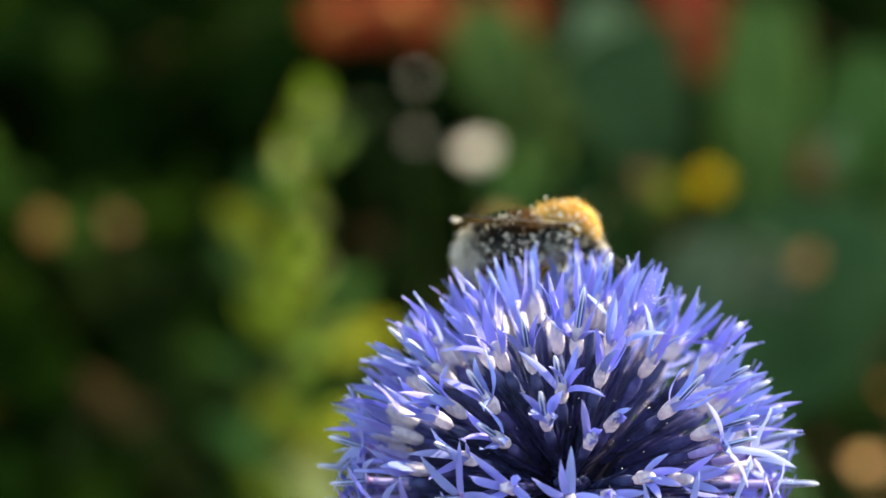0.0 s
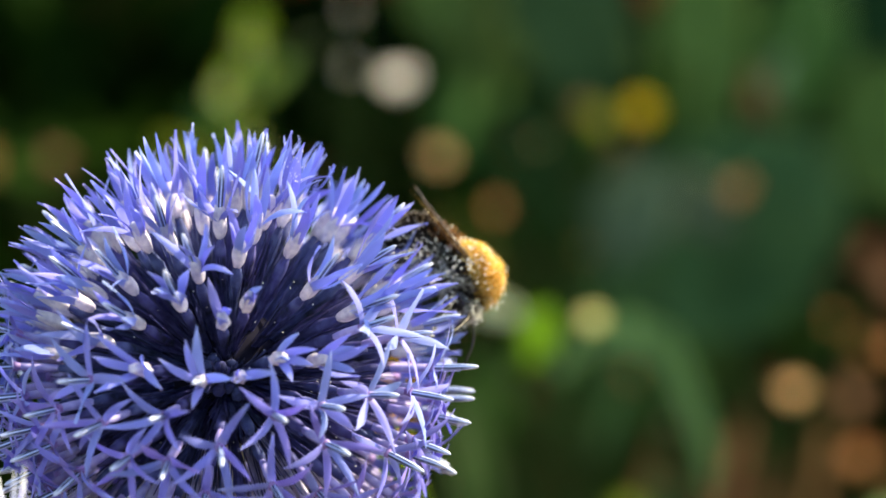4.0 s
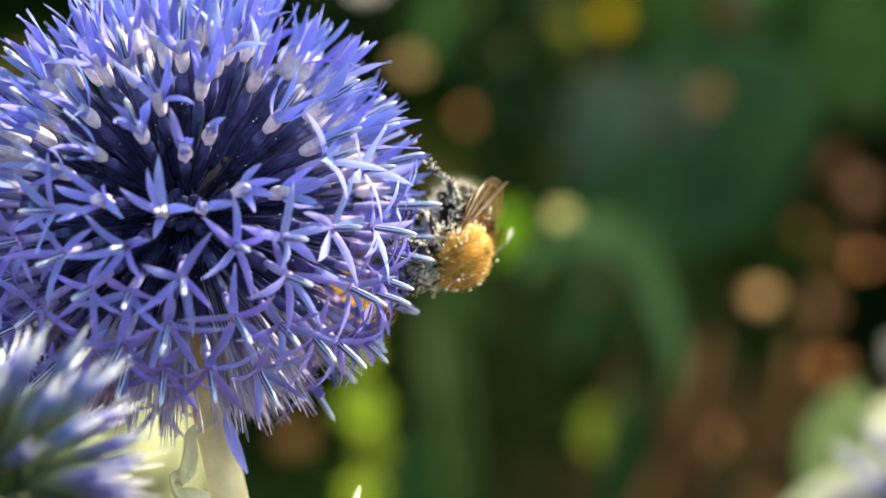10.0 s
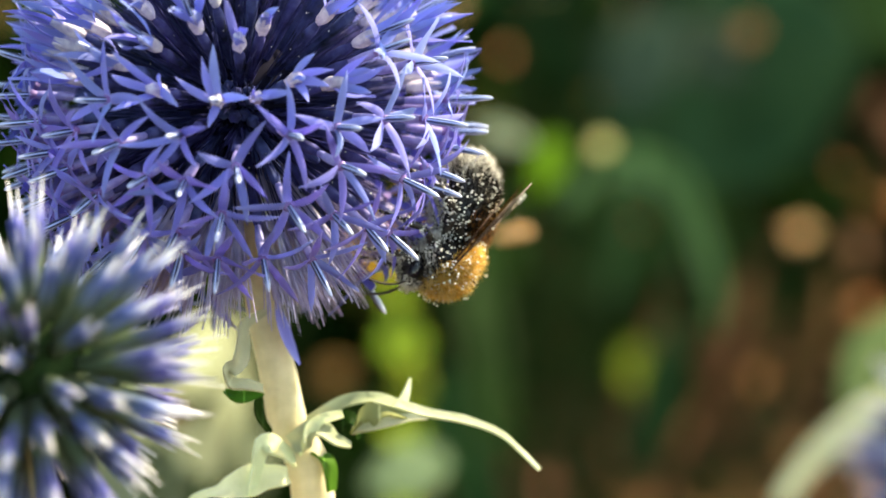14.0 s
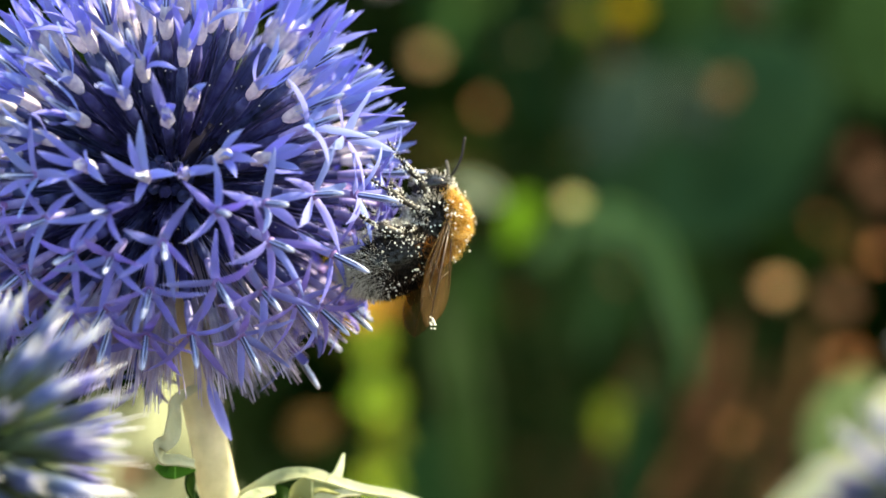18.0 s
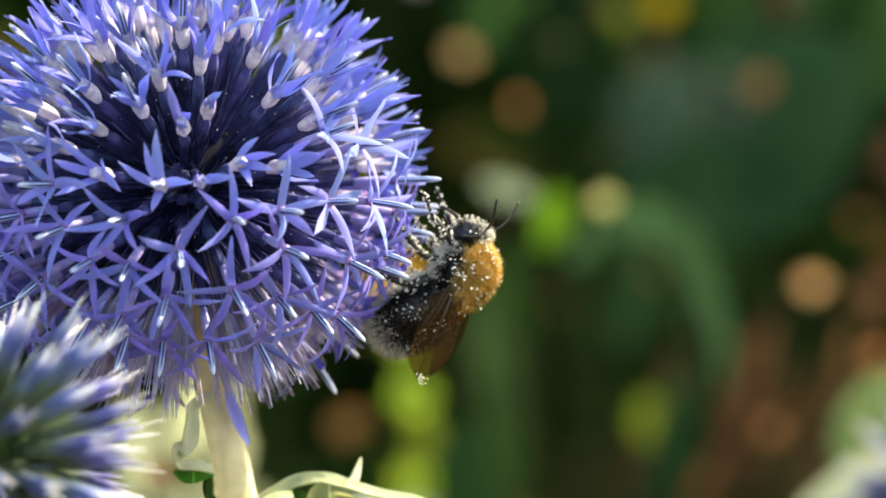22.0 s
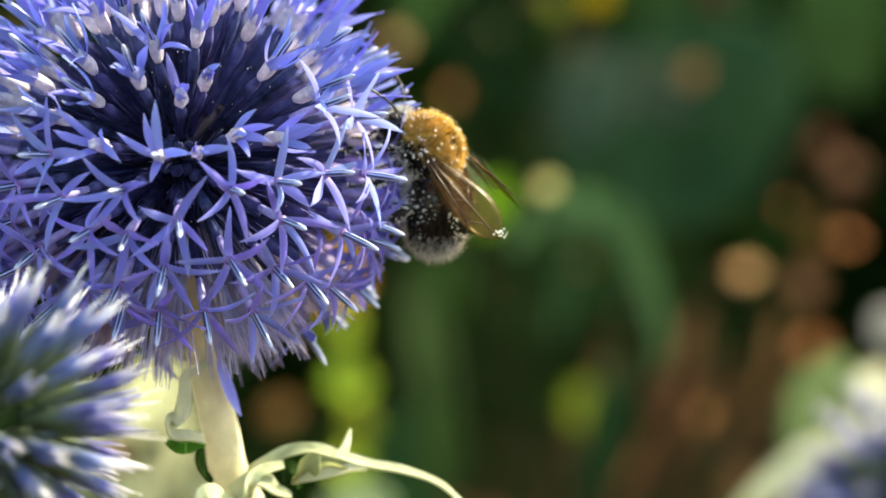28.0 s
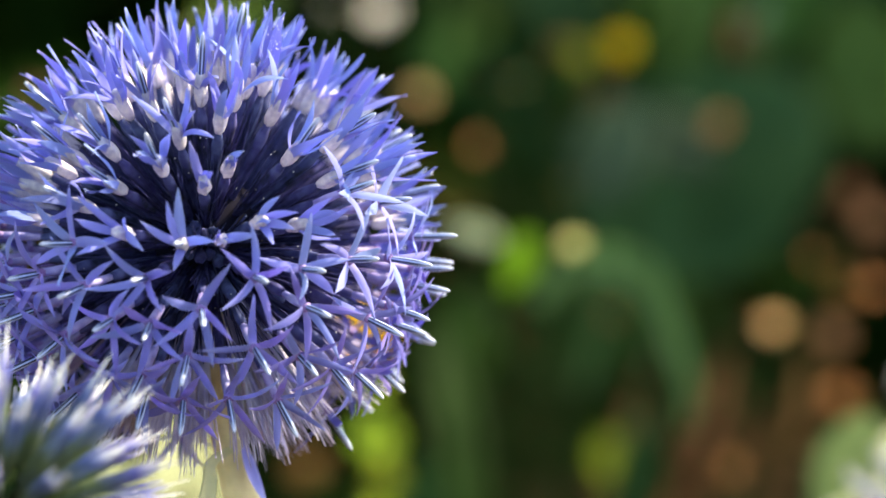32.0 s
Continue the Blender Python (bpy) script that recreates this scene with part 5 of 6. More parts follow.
add_bloom(spire, (0.016, 0.796, 0.351), 0.0028, 5, LEAF_FRESH, LEAF_FRESH, 25, "whorl of small yellow-green flowers")
add_bloom(spire, (-0.024, 0.757, 0.361), 0.0027, 5, LEAF_YG, LEAF_FRESH, 25, "whorl of small yellow-green flowers")
add_bloom(spire, (0.002, 0.754, 0.358), 0.0043, 5, LEAF_YELLOW, LEAF_FRESH, 25, "whorl of small yellow-green flowers")
add_bloom(spire, (-0.008, 0.729, 0.363), 0.0051, 5, LEAF_SUN_PAINTED, LEAF_FRESH, 25, "whorl of small yellow-green flowers")
add_bloom(spire, (0.003, 0.702, 0.370), 0.0028, 5, LEAF_YELLOW, LEAF_FRESH, 25, "whorl of small yellow-green flowers")
add_leaf(spire, (0.011, 0.811, 0.480), 0.0255, 0.0079, 40, LEAF_SOFT, oval, 0.4, 10, 0)
add_leaf(spire, (-0.016, 0.809, 0.462), 0.0255, 0.0079, -40, LEAF_SOFT, oval, 0.4, 10, 0)
add_leaf(spire, (-0.026, 0.801, 0.428), 0.0255, 0.0079, -50, LEAF_SOFT, oval, 0.4, 10, 0)
add_leaf(spire, (0.018, 0.796, 0.420), 0.0255, 0.0079, 45, LEAF_SOFT, oval, 0.4, 10, 0)
add_leaf(spire, (-0.030, 0.792, 0.392), 0.0255, 0.0079, -60, LEAF_SOFT, oval, 0.4, 10, 0)
add_leaf(spire, (0.023, 0.786, 0.384), 0.0255, 0.0079, 50, LEAF_SOFT, oval, 0.4, 10, 0)
reds = plant("red_flower_plant", (0.10, 1.12, 0.0), "plant with soft red flower heads", "flower")
add_bloom(reds, (0.024, 1.073, 0.491), 0.0173, 9, RED, DRY, 25, "soft red flower")
add_bloom(reds, (0.052, 1.072, 0.497), 0.0207, 9, RED, DRY, 25, "soft red flower")
add_bloom(reds, (0.081, 1.068, 0.489), 0.0184, 9, RED, DRY, 25, "soft red flower")
add_bloom(reds, (0.101, 1.063, 0.479), 0.0115, 9, RED, DRY, 25, "soft red flower")
add_bloom(reds, (0.204, 1.059, 0.498), 0.0196, 9, RED, DRY, 25, "soft red flower")
add_bloom(reds, (0.207, 1.053, 0.476), 0.0115, 9, RED, DRY, 25, "soft red flower")
add_bloom(reds, (0.115, 1.066, 0.499), 0.0138, 9, RED, DRY, 25, "soft red flower")
add_bloom(reds, (0.192, 1.064, 0.518), 0.0161, 9, RED, DRY, 25, "soft red flower")
mixed = plant("wild_flower_plant", (0.09, 0.71, 0.0), "thin-stemmed plant with white and yellow flowers", "flower")
add_bloom(mixed, (0.048, 0.582, 0.525), 0.0056, 11, WHITE, WHITE, 50, "small white flower")
add_bloom(mixed, (0.037, 0.702, 0.505), 0.0023, 6, WHITE, LEAF_GREY, 0, "pale bud")
add_bloom(mixed, (0.038, 0.717, 0.524), 0.0025, 6, WHITE, LEAF_FRESH, 0, "pale bud")
add_bloom(mixed, (0.135, 0.641, 0.502), 0.0051, 7, YELLOW, YELLOW, 15, "yellow flower")
add_bloom(mixed, (0.122, 0.651, 0.497), 0.0051, 6, LEAF_YELLOW, YELLOW, 0, "yellow bud")
dry = plant("dry_seed_plant", (0.16, 0.80, 0.0), "withered plant with curled brown leaves", "plant")
add_leaf(dry, (-0.075, 0.781, 0.454), 0.0129, 0.0088, 30, DRY_DIM, oval, 0.9, 20, 0)
add_leaf(dry, (-0.105, 0.783, 0.451), 0.0146, 0.0099, 165, DRY, oval, 0.9, 20, 10)
add_leaf(dry, (0.022, 0.723, 0.461), 0.0118, 0.0080, 265, DRY_DIM, oval, 0.9, 20, -25)
add_leaf(dry, (-0.070, 0.809, 0.362), 0.0177, 0.0120, 240, DRY_DIM, oval, 0.9, 20, -10)
add_leaf(dry, (-0.087, 0.860, 0.356), 0.0170, 0.0116, 180, DRY_DIM, oval, 0.9, 20, 10)
add_leaf(dry, (0.097, 0.719, 0.449), 0.0069, 0.0047, 190, DRY_DIM, oval, 0.9, 20, 20)
add_leaf(dry, (0.072, 0.726, 0.466), 0.0107, 0.0073, 105, DRY_BRIGHT, oval, 0.9, 20, -5)
add_leaf(dry, (0.252, 0.772, 0.329), 0.0162, 0.0110, 350, DRY, oval, 0.9, 20, -10)
add_leaf(dry, (0.028, 0.686, 0.331), 0.0147, 0.0100, 250, DRY, oval, 0.9, 20, 0)
add_leaf(dry, (0.084, 0.673, 0.304), 0.0128, 0.0087, 284, DRY, oval, 0.9, 20, 20)
add_leaf(dry, (0.168, 0.627, 0.478), 0.0097, 0.0066, 215, DRY, oval, 0.9, 20, -10)
add_leaf(dry, (0.254, 0.772, 0.324), 0.0177, 0.0120, 280, DRY, oval, 0.9, 20, 0)
add_leaf(dry, (0.139, 0.825, 0.465), 0.0142, 0.0096, 90, DRY, oval, 0.9, 20, 25)
add_leaf(dry, (0.203, 0.819, 0.297), 0.0186, 0.0126, 40, DRY_DIM, oval, 0.9, 20, -10)
add_leaf(dry, (0.258, 0.855, 0.261), 0.0194, 0.0132, 220, DRY_DIM, oval, 0.9, 20, 10)
low = plant("pale_leaf_plant", (-0.03, 0.25, 0.0), "low plant with pale yellow-green leaves, sunlight put into their colour", "plant")
add_leaf(dry, (0.109, 0.663, 0.296), 0.0147, 0.0100, 40, DRY_DIM, oval, 0.9, 20, 0)
add_leaf(low, (-0.017, 0.230, 0.507), 0.0238, 0.0072, -25, LEAF_OLIVE, oval, 0.5, 20, 20)
add_leaf(low, (-0.009, 0.236, 0.493), 0.0254, 0.0074, -5, LEAF_OLIVE, oval, 0.5, 20, -20)
add_leaf(low, (-0.013, 0.208, 0.505), 0.0198, 0.0059, -30, LEAF_OLIVE, oval, 0.5, 20, 10)
add_leaf(low, (-0.003, 0.266, 0.490), 0.0202, 0.0056, 15, LEAF_OLIVE, oval, 0.5, 20, 10)
add_leaf(low, (-0.020, 0.221, 0.510), 0.0263, 0.0091, -8, LEAF_OLIVE, oval, 0.4, 20, 0)
add_leaf(low, (-0.014, 0.191, 0.516), 0.0057, 0.0057, 30, DRY_DIM, oval, 0.4, 20, 0)
add_leaf(low, (-0.007, 0.250, 0.506), 0.0238, 0.0119, 20, LEAF_OLIVE, oval, 0.4, 20, 0)
add_leaf(low, (-0.024, 0.262, 0.474), 0.0337, 0.0169, -40, LEAF_OLIVE, oval, 0.4, 20, 0)
add_leaf(low, (0.031, 0.258, 0.476), 0.0191, 0.0112, 70, LEAF_GREY, oval, 0.4, 20, 0, label="pale grey-green leaf")
sideleaf = plant("globe_thistle_leaf", (0.10, 0.22, 0.0), "arching grey-green thistle leaf on its own stalk", "leaf")
add_ribbon(sideleaf, [(0.083, 0.159, 0.512), (0.089, 0.161, 0.520), (0.097, 0.163, 0.526), (0.104, 0.163, 0.530), (0.114, 0.163, 0.533)], 0.0045, LEAF_PALE, "arching grey-green leaf")
add_leaf(sideleaf, (0.104, 0.183, 0.528), 0.0260, 0.0120, 20, LEAF_ARCH, oval, 0.5, 8, 0)
add_leaf(sideleaf, (0.1125, 0.186, 0.525), 0.0250, 0.0095, 12, LEAF_PALE, oval, 0.5, 8, 0)
add_leaf(broad, (0.084, 0.907, 0.503), 0.0579, 0.0378, 170, LEAF_SOFT, oval, 0.5, 25, 0)
add_leaf(broad, (0.112, 0.899, 0.482), 0.0579, 0.0378, 200, LEAF_SOFT, oval, 0.5, 25, -10)
add_leaf(broad, (0.137, 0.904, 0.504), 0.0579, 0.0378, 150, LEAF_GREY, oval, 0.5, 25, 10)
add_leaf(broad, (0.155, 0.894, 0.473), 0.0579, 0.0378, 190, LEAF_SOFT, oval, 0.5, 25, 0)
add_leaf(broad, (0.100, 0.893, 0.455), 0.0579, 0.0378, 185, LEAF_SOFT, oval, 0.5, 25, -20)
add_leaf(broad, (0.140, 0.887, 0.441), 0.0579, 0.0378, 160, LEAF_MID, oval, 0.5, 25, -20)
add_leaf(broad, (0.223, 0.771, 0.492), 0.0382, 0.0202, 60, LEAF_GREY, oval, 0.5, 18, 0)
# small bright leaves added as glints of light on the foliage
add_leaf(dry, (0.099, 0.884, 0.495), 0.0048, 0.0031, 215, LEAF_GREY, oval, 0.9, 20, 0)
add_leaf(dry, (0.028, 0.885, 0.480), 0.0055, 0.0036, 20, LEAF_GREY, oval, 0.9, 20, 0)
add_leaf(dry, (0.115, 0.771, 0.461), 0.0044, 0.0028, 300, GLINT_YELLOW, oval, 0.9, 20, 0)
add_leaf(dry, (0.133, 0.759, 0.420), 0.0038, 0.0024, 140, DRY, oval, 0.9, 20, 10)
add_leaf(dry, (0.159, 0.692, 0.370), 0.0054, 0.0035, 145, LEAF_GREY, oval, 0.9, 20, 20)
add_leaf(dry, (0.207, 0.749, 0.404), 0.0050, 0.0032, 290, DRY, oval, 0.9, 20, -30)
add_leaf(dry, (0.232, 0.746, 0.395), 0.0063, 0.0040, 340, DRY, oval, 0.9, 20, 10)
add_leaf(dry, (0.151, 0.745, 0.372), 0.0063, 0.0040, 340, DRY, oval, 0.9, 20, -10)
add_leaf(dry, (0.194, 0.769, 0.459), 0.0044, 0.0028, 310, GLINT_YELLOW, oval, 0.9, 20, 0)
add_leaf(dry, (0.259, 0.845, 0.381), 0.0104, 0.0067, 200, DRY_DIM, oval, 0.9, 20, 0)
add_leaf(dry, (0.269, 0.836, 0.353), 0.0139, 0.0089, 120, DRY, oval, 0.9, 20, 0)
add_leaf(dry, (0.270, 0.919, 0.285), 0.0151, 0.0097, 280, DRY_DIM, oval, 0.9, 20, -30)
add_leaf(dry, (0.251, 0.920, 0.310), 0.0098, 0.0063, 100, DRY_DIM, oval, 0.9, 20, -30)
add_leaf(dry, (0.278, 0.930, 0.350), 0.0091, 0.0058, 80, DRY_DIM, oval, 0.9, 20, 0)
add_leaf(dry, (0.293, 0.874, 0.342), 0.0109, 0.0070, 60, DRY, oval, 0.9, 20, -30)
add_leaf(dry, (0.225, 0.852, 0.251), 0.0109, 0.0070, 40, DRY_DIM, oval, 0.9, 20, -30)
add_leaf(dry, (0.189, 0.853, 0.245), 0.0094, 0.0061, 140, LEAF_GREY, oval, 0.9, 20, -10)
add_leaf(dry, (0.111, 0.823, 0.447), 0.0033, 0.0021, 100, DRY, oval, 0.9, 20, 0)
add_leaf(dry, (0.146, 0.811, 0.416), 0.0033, 0.0021, 70, LEAF_GREY, oval, 0.9, 20, 20)
add_bloom(mixed, (0.164, 0.351, 0.482), 0.0046, 9, WHITE, LEAF_SUN_PAINTED, 10, "pale flower head")
# blooms added as stand-ins for bright spots on dead leaves
add_bloom(dry, (0.177, 0.567, 0.425), 0.0042, 7, DRY_BRIGHT, DRY, 40, "tan bloom standing in for a sunlit dead leaf")
add_bloom(dry, (0.188, 0.673, 0.333), 0.0032, 7, DRY, DRY_DIM, 40, "brown bloom standing in for a dead leaf")
add_bloom(dry, (0.186, 0.730, 0.346), 0.0036, 7, DRY_DIM, DRY_DIM, 40, "brown bloom standing in for a dead leaf")
add_leaf(dry, (0.162, 0.749, 0.323), 0.0872, 0.0055, 14, DRY_DARK, strap, 0.6, 10, 5)
add_leaf(dry, (0.182, 0.742, 0.306), 0.0780, 0.0069, -16, DRY_DARK, strap, 0.6, 10, -10)
add_leaf(dry, (0.199, 0.749, 0.333), 0.0734, 0.0050, 18, DRY_DARK, strap, 0.6, 10, 15)
add_leaf(dry, (0.174, 0.735, 0.282), 0.0688, 0.0069, 24, DRY_DARK, strap, 0.6, 10, 5)
add_leaf(dry, (0.217, 0.736, 0.298), 0.0688, 0.0064, -22, DRY_DARK, strap, 0.6, 10, -5)
add_leaf(dry, (0.233, 0.746, 0.333), 0.0642, 0.0050, 12, DRY_DARK, strap, 0.6, 10, 15)
add_leaf(dry, (0.190, 0.736, 0.289), 0.0688, 0.0055, -30, DRY_DARK, strap, 0.6, 10, -25)
add_leaf(dry, (0.208, 0.743, 0.315), 0.0688, 0.0046, 30, DRY_DARK, strap, 0.6, 10, 5)
add_leaf(dry, (0.151, 0.742, 0.297), 0.0642, 0.0050, -12, DRY_DARK, strap, 0.6, 10, 5)
add_leaf(low, (-0.009, 0.231, 0.512), 0.0207, 0.0114, 20, LEAF_OLIVE, oval, 0.4, 20, 0)
add_leaf(low, (0.000, 0.262, 0.479), 0.0180, 0.0079, -10, LEAF_OLIVE, oval, 0.4, 20, 0)
add_leaf(broad, (0.230, 0.824, 0.495), 0.0472, 0.0260, 40, LEAF_GREY, oval, 0.5, 18, 10)
add_leaf(broad, (0.246, 0.748, 0.472), 0.0675, 0.0427, 165, LEAF_SOFT, oval, 0.5, 18, 10)
add_leaf(broad, (0.227, 0.779, 0.448), 0.0347, 0.0255, 150, LEAF_SOFT, oval, 0.5, 18, 0)
add_leaf(broad, (0.181, 0.804, 0.472), 0.0608, 0.0211, 175, LEAF_MID, strap, 0.4, 15, 0)
add_leaf(broad, (0.214, 0.799, 0.478), 0.0281, 0.0187, 40, DRY_DIM, oval, 0.6, 15, 0)
add_leaf(dry, (0.214, 0.807, 0.465), 0.0142, 0.0094, 100, DRY_DIM, oval, 0.9, 20, 0)
add_leaf(dry, (0.263, 0.812, 0.403), 0.0170, 0.0121, 60, DRY_DIM, oval, 0.9, 20, 20)
add_leaf(dry, (0.273, 0.807, 0.396), 0.0219, 0.0146, 20, DRY_DIM, oval, 0.9, 20, 0)
add_leaf(dry, (0.270, 0.813, 0.375), 0.0221, 0.0147, 120, DRY_DIM, oval, 0.9, 20, 10)
add_leaf(dry, (0.258, 0.806, 0.344), 0.0196, 0.0147, 20, DRY_DIM, oval, 0.9, 20, 10)
add_leaf(dry, (0.201, 0.803, 0.299), 0.0294, 0.0196, 70, DRY_DIM, oval, 0.9, 20, 10)
add_leaf(tall, (0.138, 0.648, 0.347), 0.0248, 0.0145, -20, LEAF_YELLOW, oval, 0.5, 0, 0)
add_leaf(tall, (0.083, 0.632, 0.403), 0.0475, 0.0218, 10, LEAF_MID, strap, 0.5, 0, 0)
add_leaf(spire, (-0.026, 0.754, 0.460), 0.0264, 0.0111, -50, LEAF_YELLOW, oval, 0.4, 5, 0)
add_leaf(spire, (-0.017, 0.750, 0.443), 0.0287, 0.0120, -40, LEAF_YELLOW, oval, 0.4, 5, 0)
add_leaf(spire, (-0.028, 0.752, 0.450), 0.0220, 0.0093, -70, LEAF_SOFT, oval, 0.4, 5, 0)
add_leaf(spire, (-0.015, 0.745, 0.424), 0.0309, 0.0130, -60, LEAF_YELLOW, oval, 0.4, 5, 0)
add_leaf(spire, (0.003, 0.741, 0.414), 0.0331, 0.0139, 60, LEAF_SOFT, oval, 0.4, 5, 0)
add_leaf(spire, (0.021, 0.741, 0.416), 0.0309, 0.0130, 70, LEAF_YELLOW, oval, 0.4, 5, 0)
add_leaf(spire, (-0.010, 0.733, 0.387), 0.0331, 0.0139, -50, LEAF_YELLOW, oval, 0.4, 5, 0)
add_leaf(spire, (-0.025, 0.731, 0.378), 0.0331, 0.0139, -60, LEAF_SOFT, oval, 0.4, 5, 0)
add_leaf(spire, (0.012, 0.731, 0.383), 0.0309, 0.0130, 50, LEAF_YELLOW, oval, 0.4, 5, 0)
add_leaf(spire, (0.003, 0.725, 0.362), 0.0353, 0.0148, -20, LEAF_SUN_PAINTED, oval, 0.4, 5, 0)
add_leaf(spire, (-0.014, 0.724, 0.360), 0.0331, 0.0139, -50, LEAF_YELLOW, oval, 0.4, 5, 0)
# two leaves added in front as the lit upper part of the heart-shaped leaf
add_leaf(broad, (0.137, 0.664, 0.461), 0.0420, 0.0300, 205, LEAF_SHEEN, oval, 0.5, 18, 10)
add_leaf(broad, (0.161, 0.671, 0.462), 0.0400, 0.0240, 110, LEAF_SHEEN, oval, 0.5, 18, -10)
add_leaf(broad, (0.164, 0.747, 0.479), 0.0500, 0.0200, 185, LEAF_MID, strap, 0.5, 18, 0)
add_leaf(dry, (0.095, 0.718, 0.448), 0.0090, 0.0062, 60, DRY, oval, 0.9, 20, 0)
add_leaf(dry, (0.132, 0.752, 0.480), 0.0120, 0.0070, 20, DRY_DIM, oval, 0.9, 20, 0)
add_leaf(dry, (-0.081, 0.755, 0.391), 0.0240, 0.0050, 130, DRY_DARK, oval, 0.9, 20, 0)

# ---------------------------------------------------------------- shrubs and litter that close the bed
def shrub(name, root, spread_xy, height, count, seed, size, label):
    rng = random.Random(seed)
    ob = plant(name, root, label, "shrub")
    for k in range(7):
        a = rng.uniform(0, 6.28)
        tip = Vector((math.cos(a) * spread_xy[0] * 0.6, math.sin(a) * spread_xy[1] * 0.6, height * rng.uniform(0.6, 0.95)))
        part("branch", mesh_of("branch", *tube(bend([(0.01 * math.cos(a), 0.01 * math.sin(a), -0.02), tip * 0.5 + Vector((0, 0, 0.05)), tip], 6), [0.006 - 0.0003 * i for i in range(13)], 7), STEM_GREEN), ob)
    verts, faces = [], []
    for _ in range(count):
        while True:
            u = Vector((rng.uniform(-1, 1), rng.uniform(-1, 1), rng.uniform(0, 1)))
            if 0.35 < Vector((u.x, u.y, u.z * 0.9)).length < 1.0 + 0.12 * math.sin(5 * u.x + seed):
                break
        p = Vector((u.x * spread_xy[0], u.y * spread_xy[1], u.z * height + 0.01))
        s = size * rng.uniform(0.6, 1.3)
        d = (Vector((u.x, u.y, 0.2)) + Vector([rng.gauss(0, 0.6) for _ in range(3)])).normalized()
        x = d.orthogonal().normalized()
        x = Matrix.Rotation(rng.uniform(0, 6.28), 3, d) @ x
        n = d.cross(x) * (s * 0.12)
        o = len(verts)
        verts += [p, p + d * s * 0.35 + x * s * 0.26 + n, p + d * s * 0.4, p + d * s * 0.35 - x * s * 0.26 + n, p + d * s * 0.75 + x * s * 0.17 + n, p + d * s * 0.72 - x * s * 0.17 + n, p + d * s]
        faces += [(o, o + 1, o + 2), (o, o + 2, o + 3), (o + 1, o + 4, o + 6, o + 2), (o + 3, o + 2, o + 6, o + 5)]
    part("leaves", mesh_of("leaves", verts, faces, HEDGE_SHADED, False), ob, None, "", "stuff")
    return ob


shrub("shrub", (-0.30, 1.18, 0), (0.42, 0.30), 0.58, 1900, 1, 0.075, "dense garden shrub, its shade put into near-black green leaves")
shrub("shrub", (0.12, 1.62, 0), (0.50, 0.36), 0.74, 2100, 2, 0.08, "dense garden shrub, its shade put into near-black green leaves")
shrub("shrub", (1.05, 2.35, 0), (0.46, 0.30), 0.70, 1800, 3, 0.075, "dense garden shrub, its shade put into near-black green leaves")
shrub("shrub", (-0.95, 1.7, 0), (0.5, 0.4), 0.78, 2200, 4, 0.06, "dense garden shrub, its shade put into near-black green leaves")
shrub("shrub", (1.25, 1.9, 0), (0.5, 0.4), 0.75, 2000, 5, 0.06, "dense garden shrub, its shade put into near-black green leaves")
shrub("shrub", (0.1, 2.6, 0), (1.9, 0.45), 1.25, 5000, 6, 0.075, "tall hedge behind the bed, shade put into its dark green leaves")


def build_litter():
    rng = random.Random(77)
    verts, faces = [], []
    for _ in range(3600):
        p = Vector((rng.gauss(0.25, 0.75), rng.gauss(1.2, 0.8), 0))
        p.z = noise.noise(Vector((p.x * 3, (p.y - 1) * 3, 0))) * 0.02 + 0.012 + rng.uniform(0, 0.02)
        s = rng.uniform(0.014, 0.065)
        a = rng.uniform(0, 6.28)
        d = Vector((math.cos(a), math.sin(a), rng.uniform(-0.3, 0.4)))
        x = Vector((-math.sin(a), math.cos(a), rng.uniform(-0.3, 0.3)))
        o = len(verts)
        n = Vector((0, 0, s * rng.uniform(0.05, 0.3)))
        verts += [p - d * s, p + x * s * 0.5 + n, p, p - x * s * 0.5 + n, p + d * s]
        faces += [(o, o + 1, o + 2), (o, o + 2, o + 3), (o + 1, o + 4, o + 2), (o + 3, o + 2, o + 4)]
    tagged(new("leaf_litter", mesh_of("leaf_litter", verts, faces, LITTER, False)), "dry brown fallen leaves scattered on the soil", "leaves", kind="stuff")


build_litter()

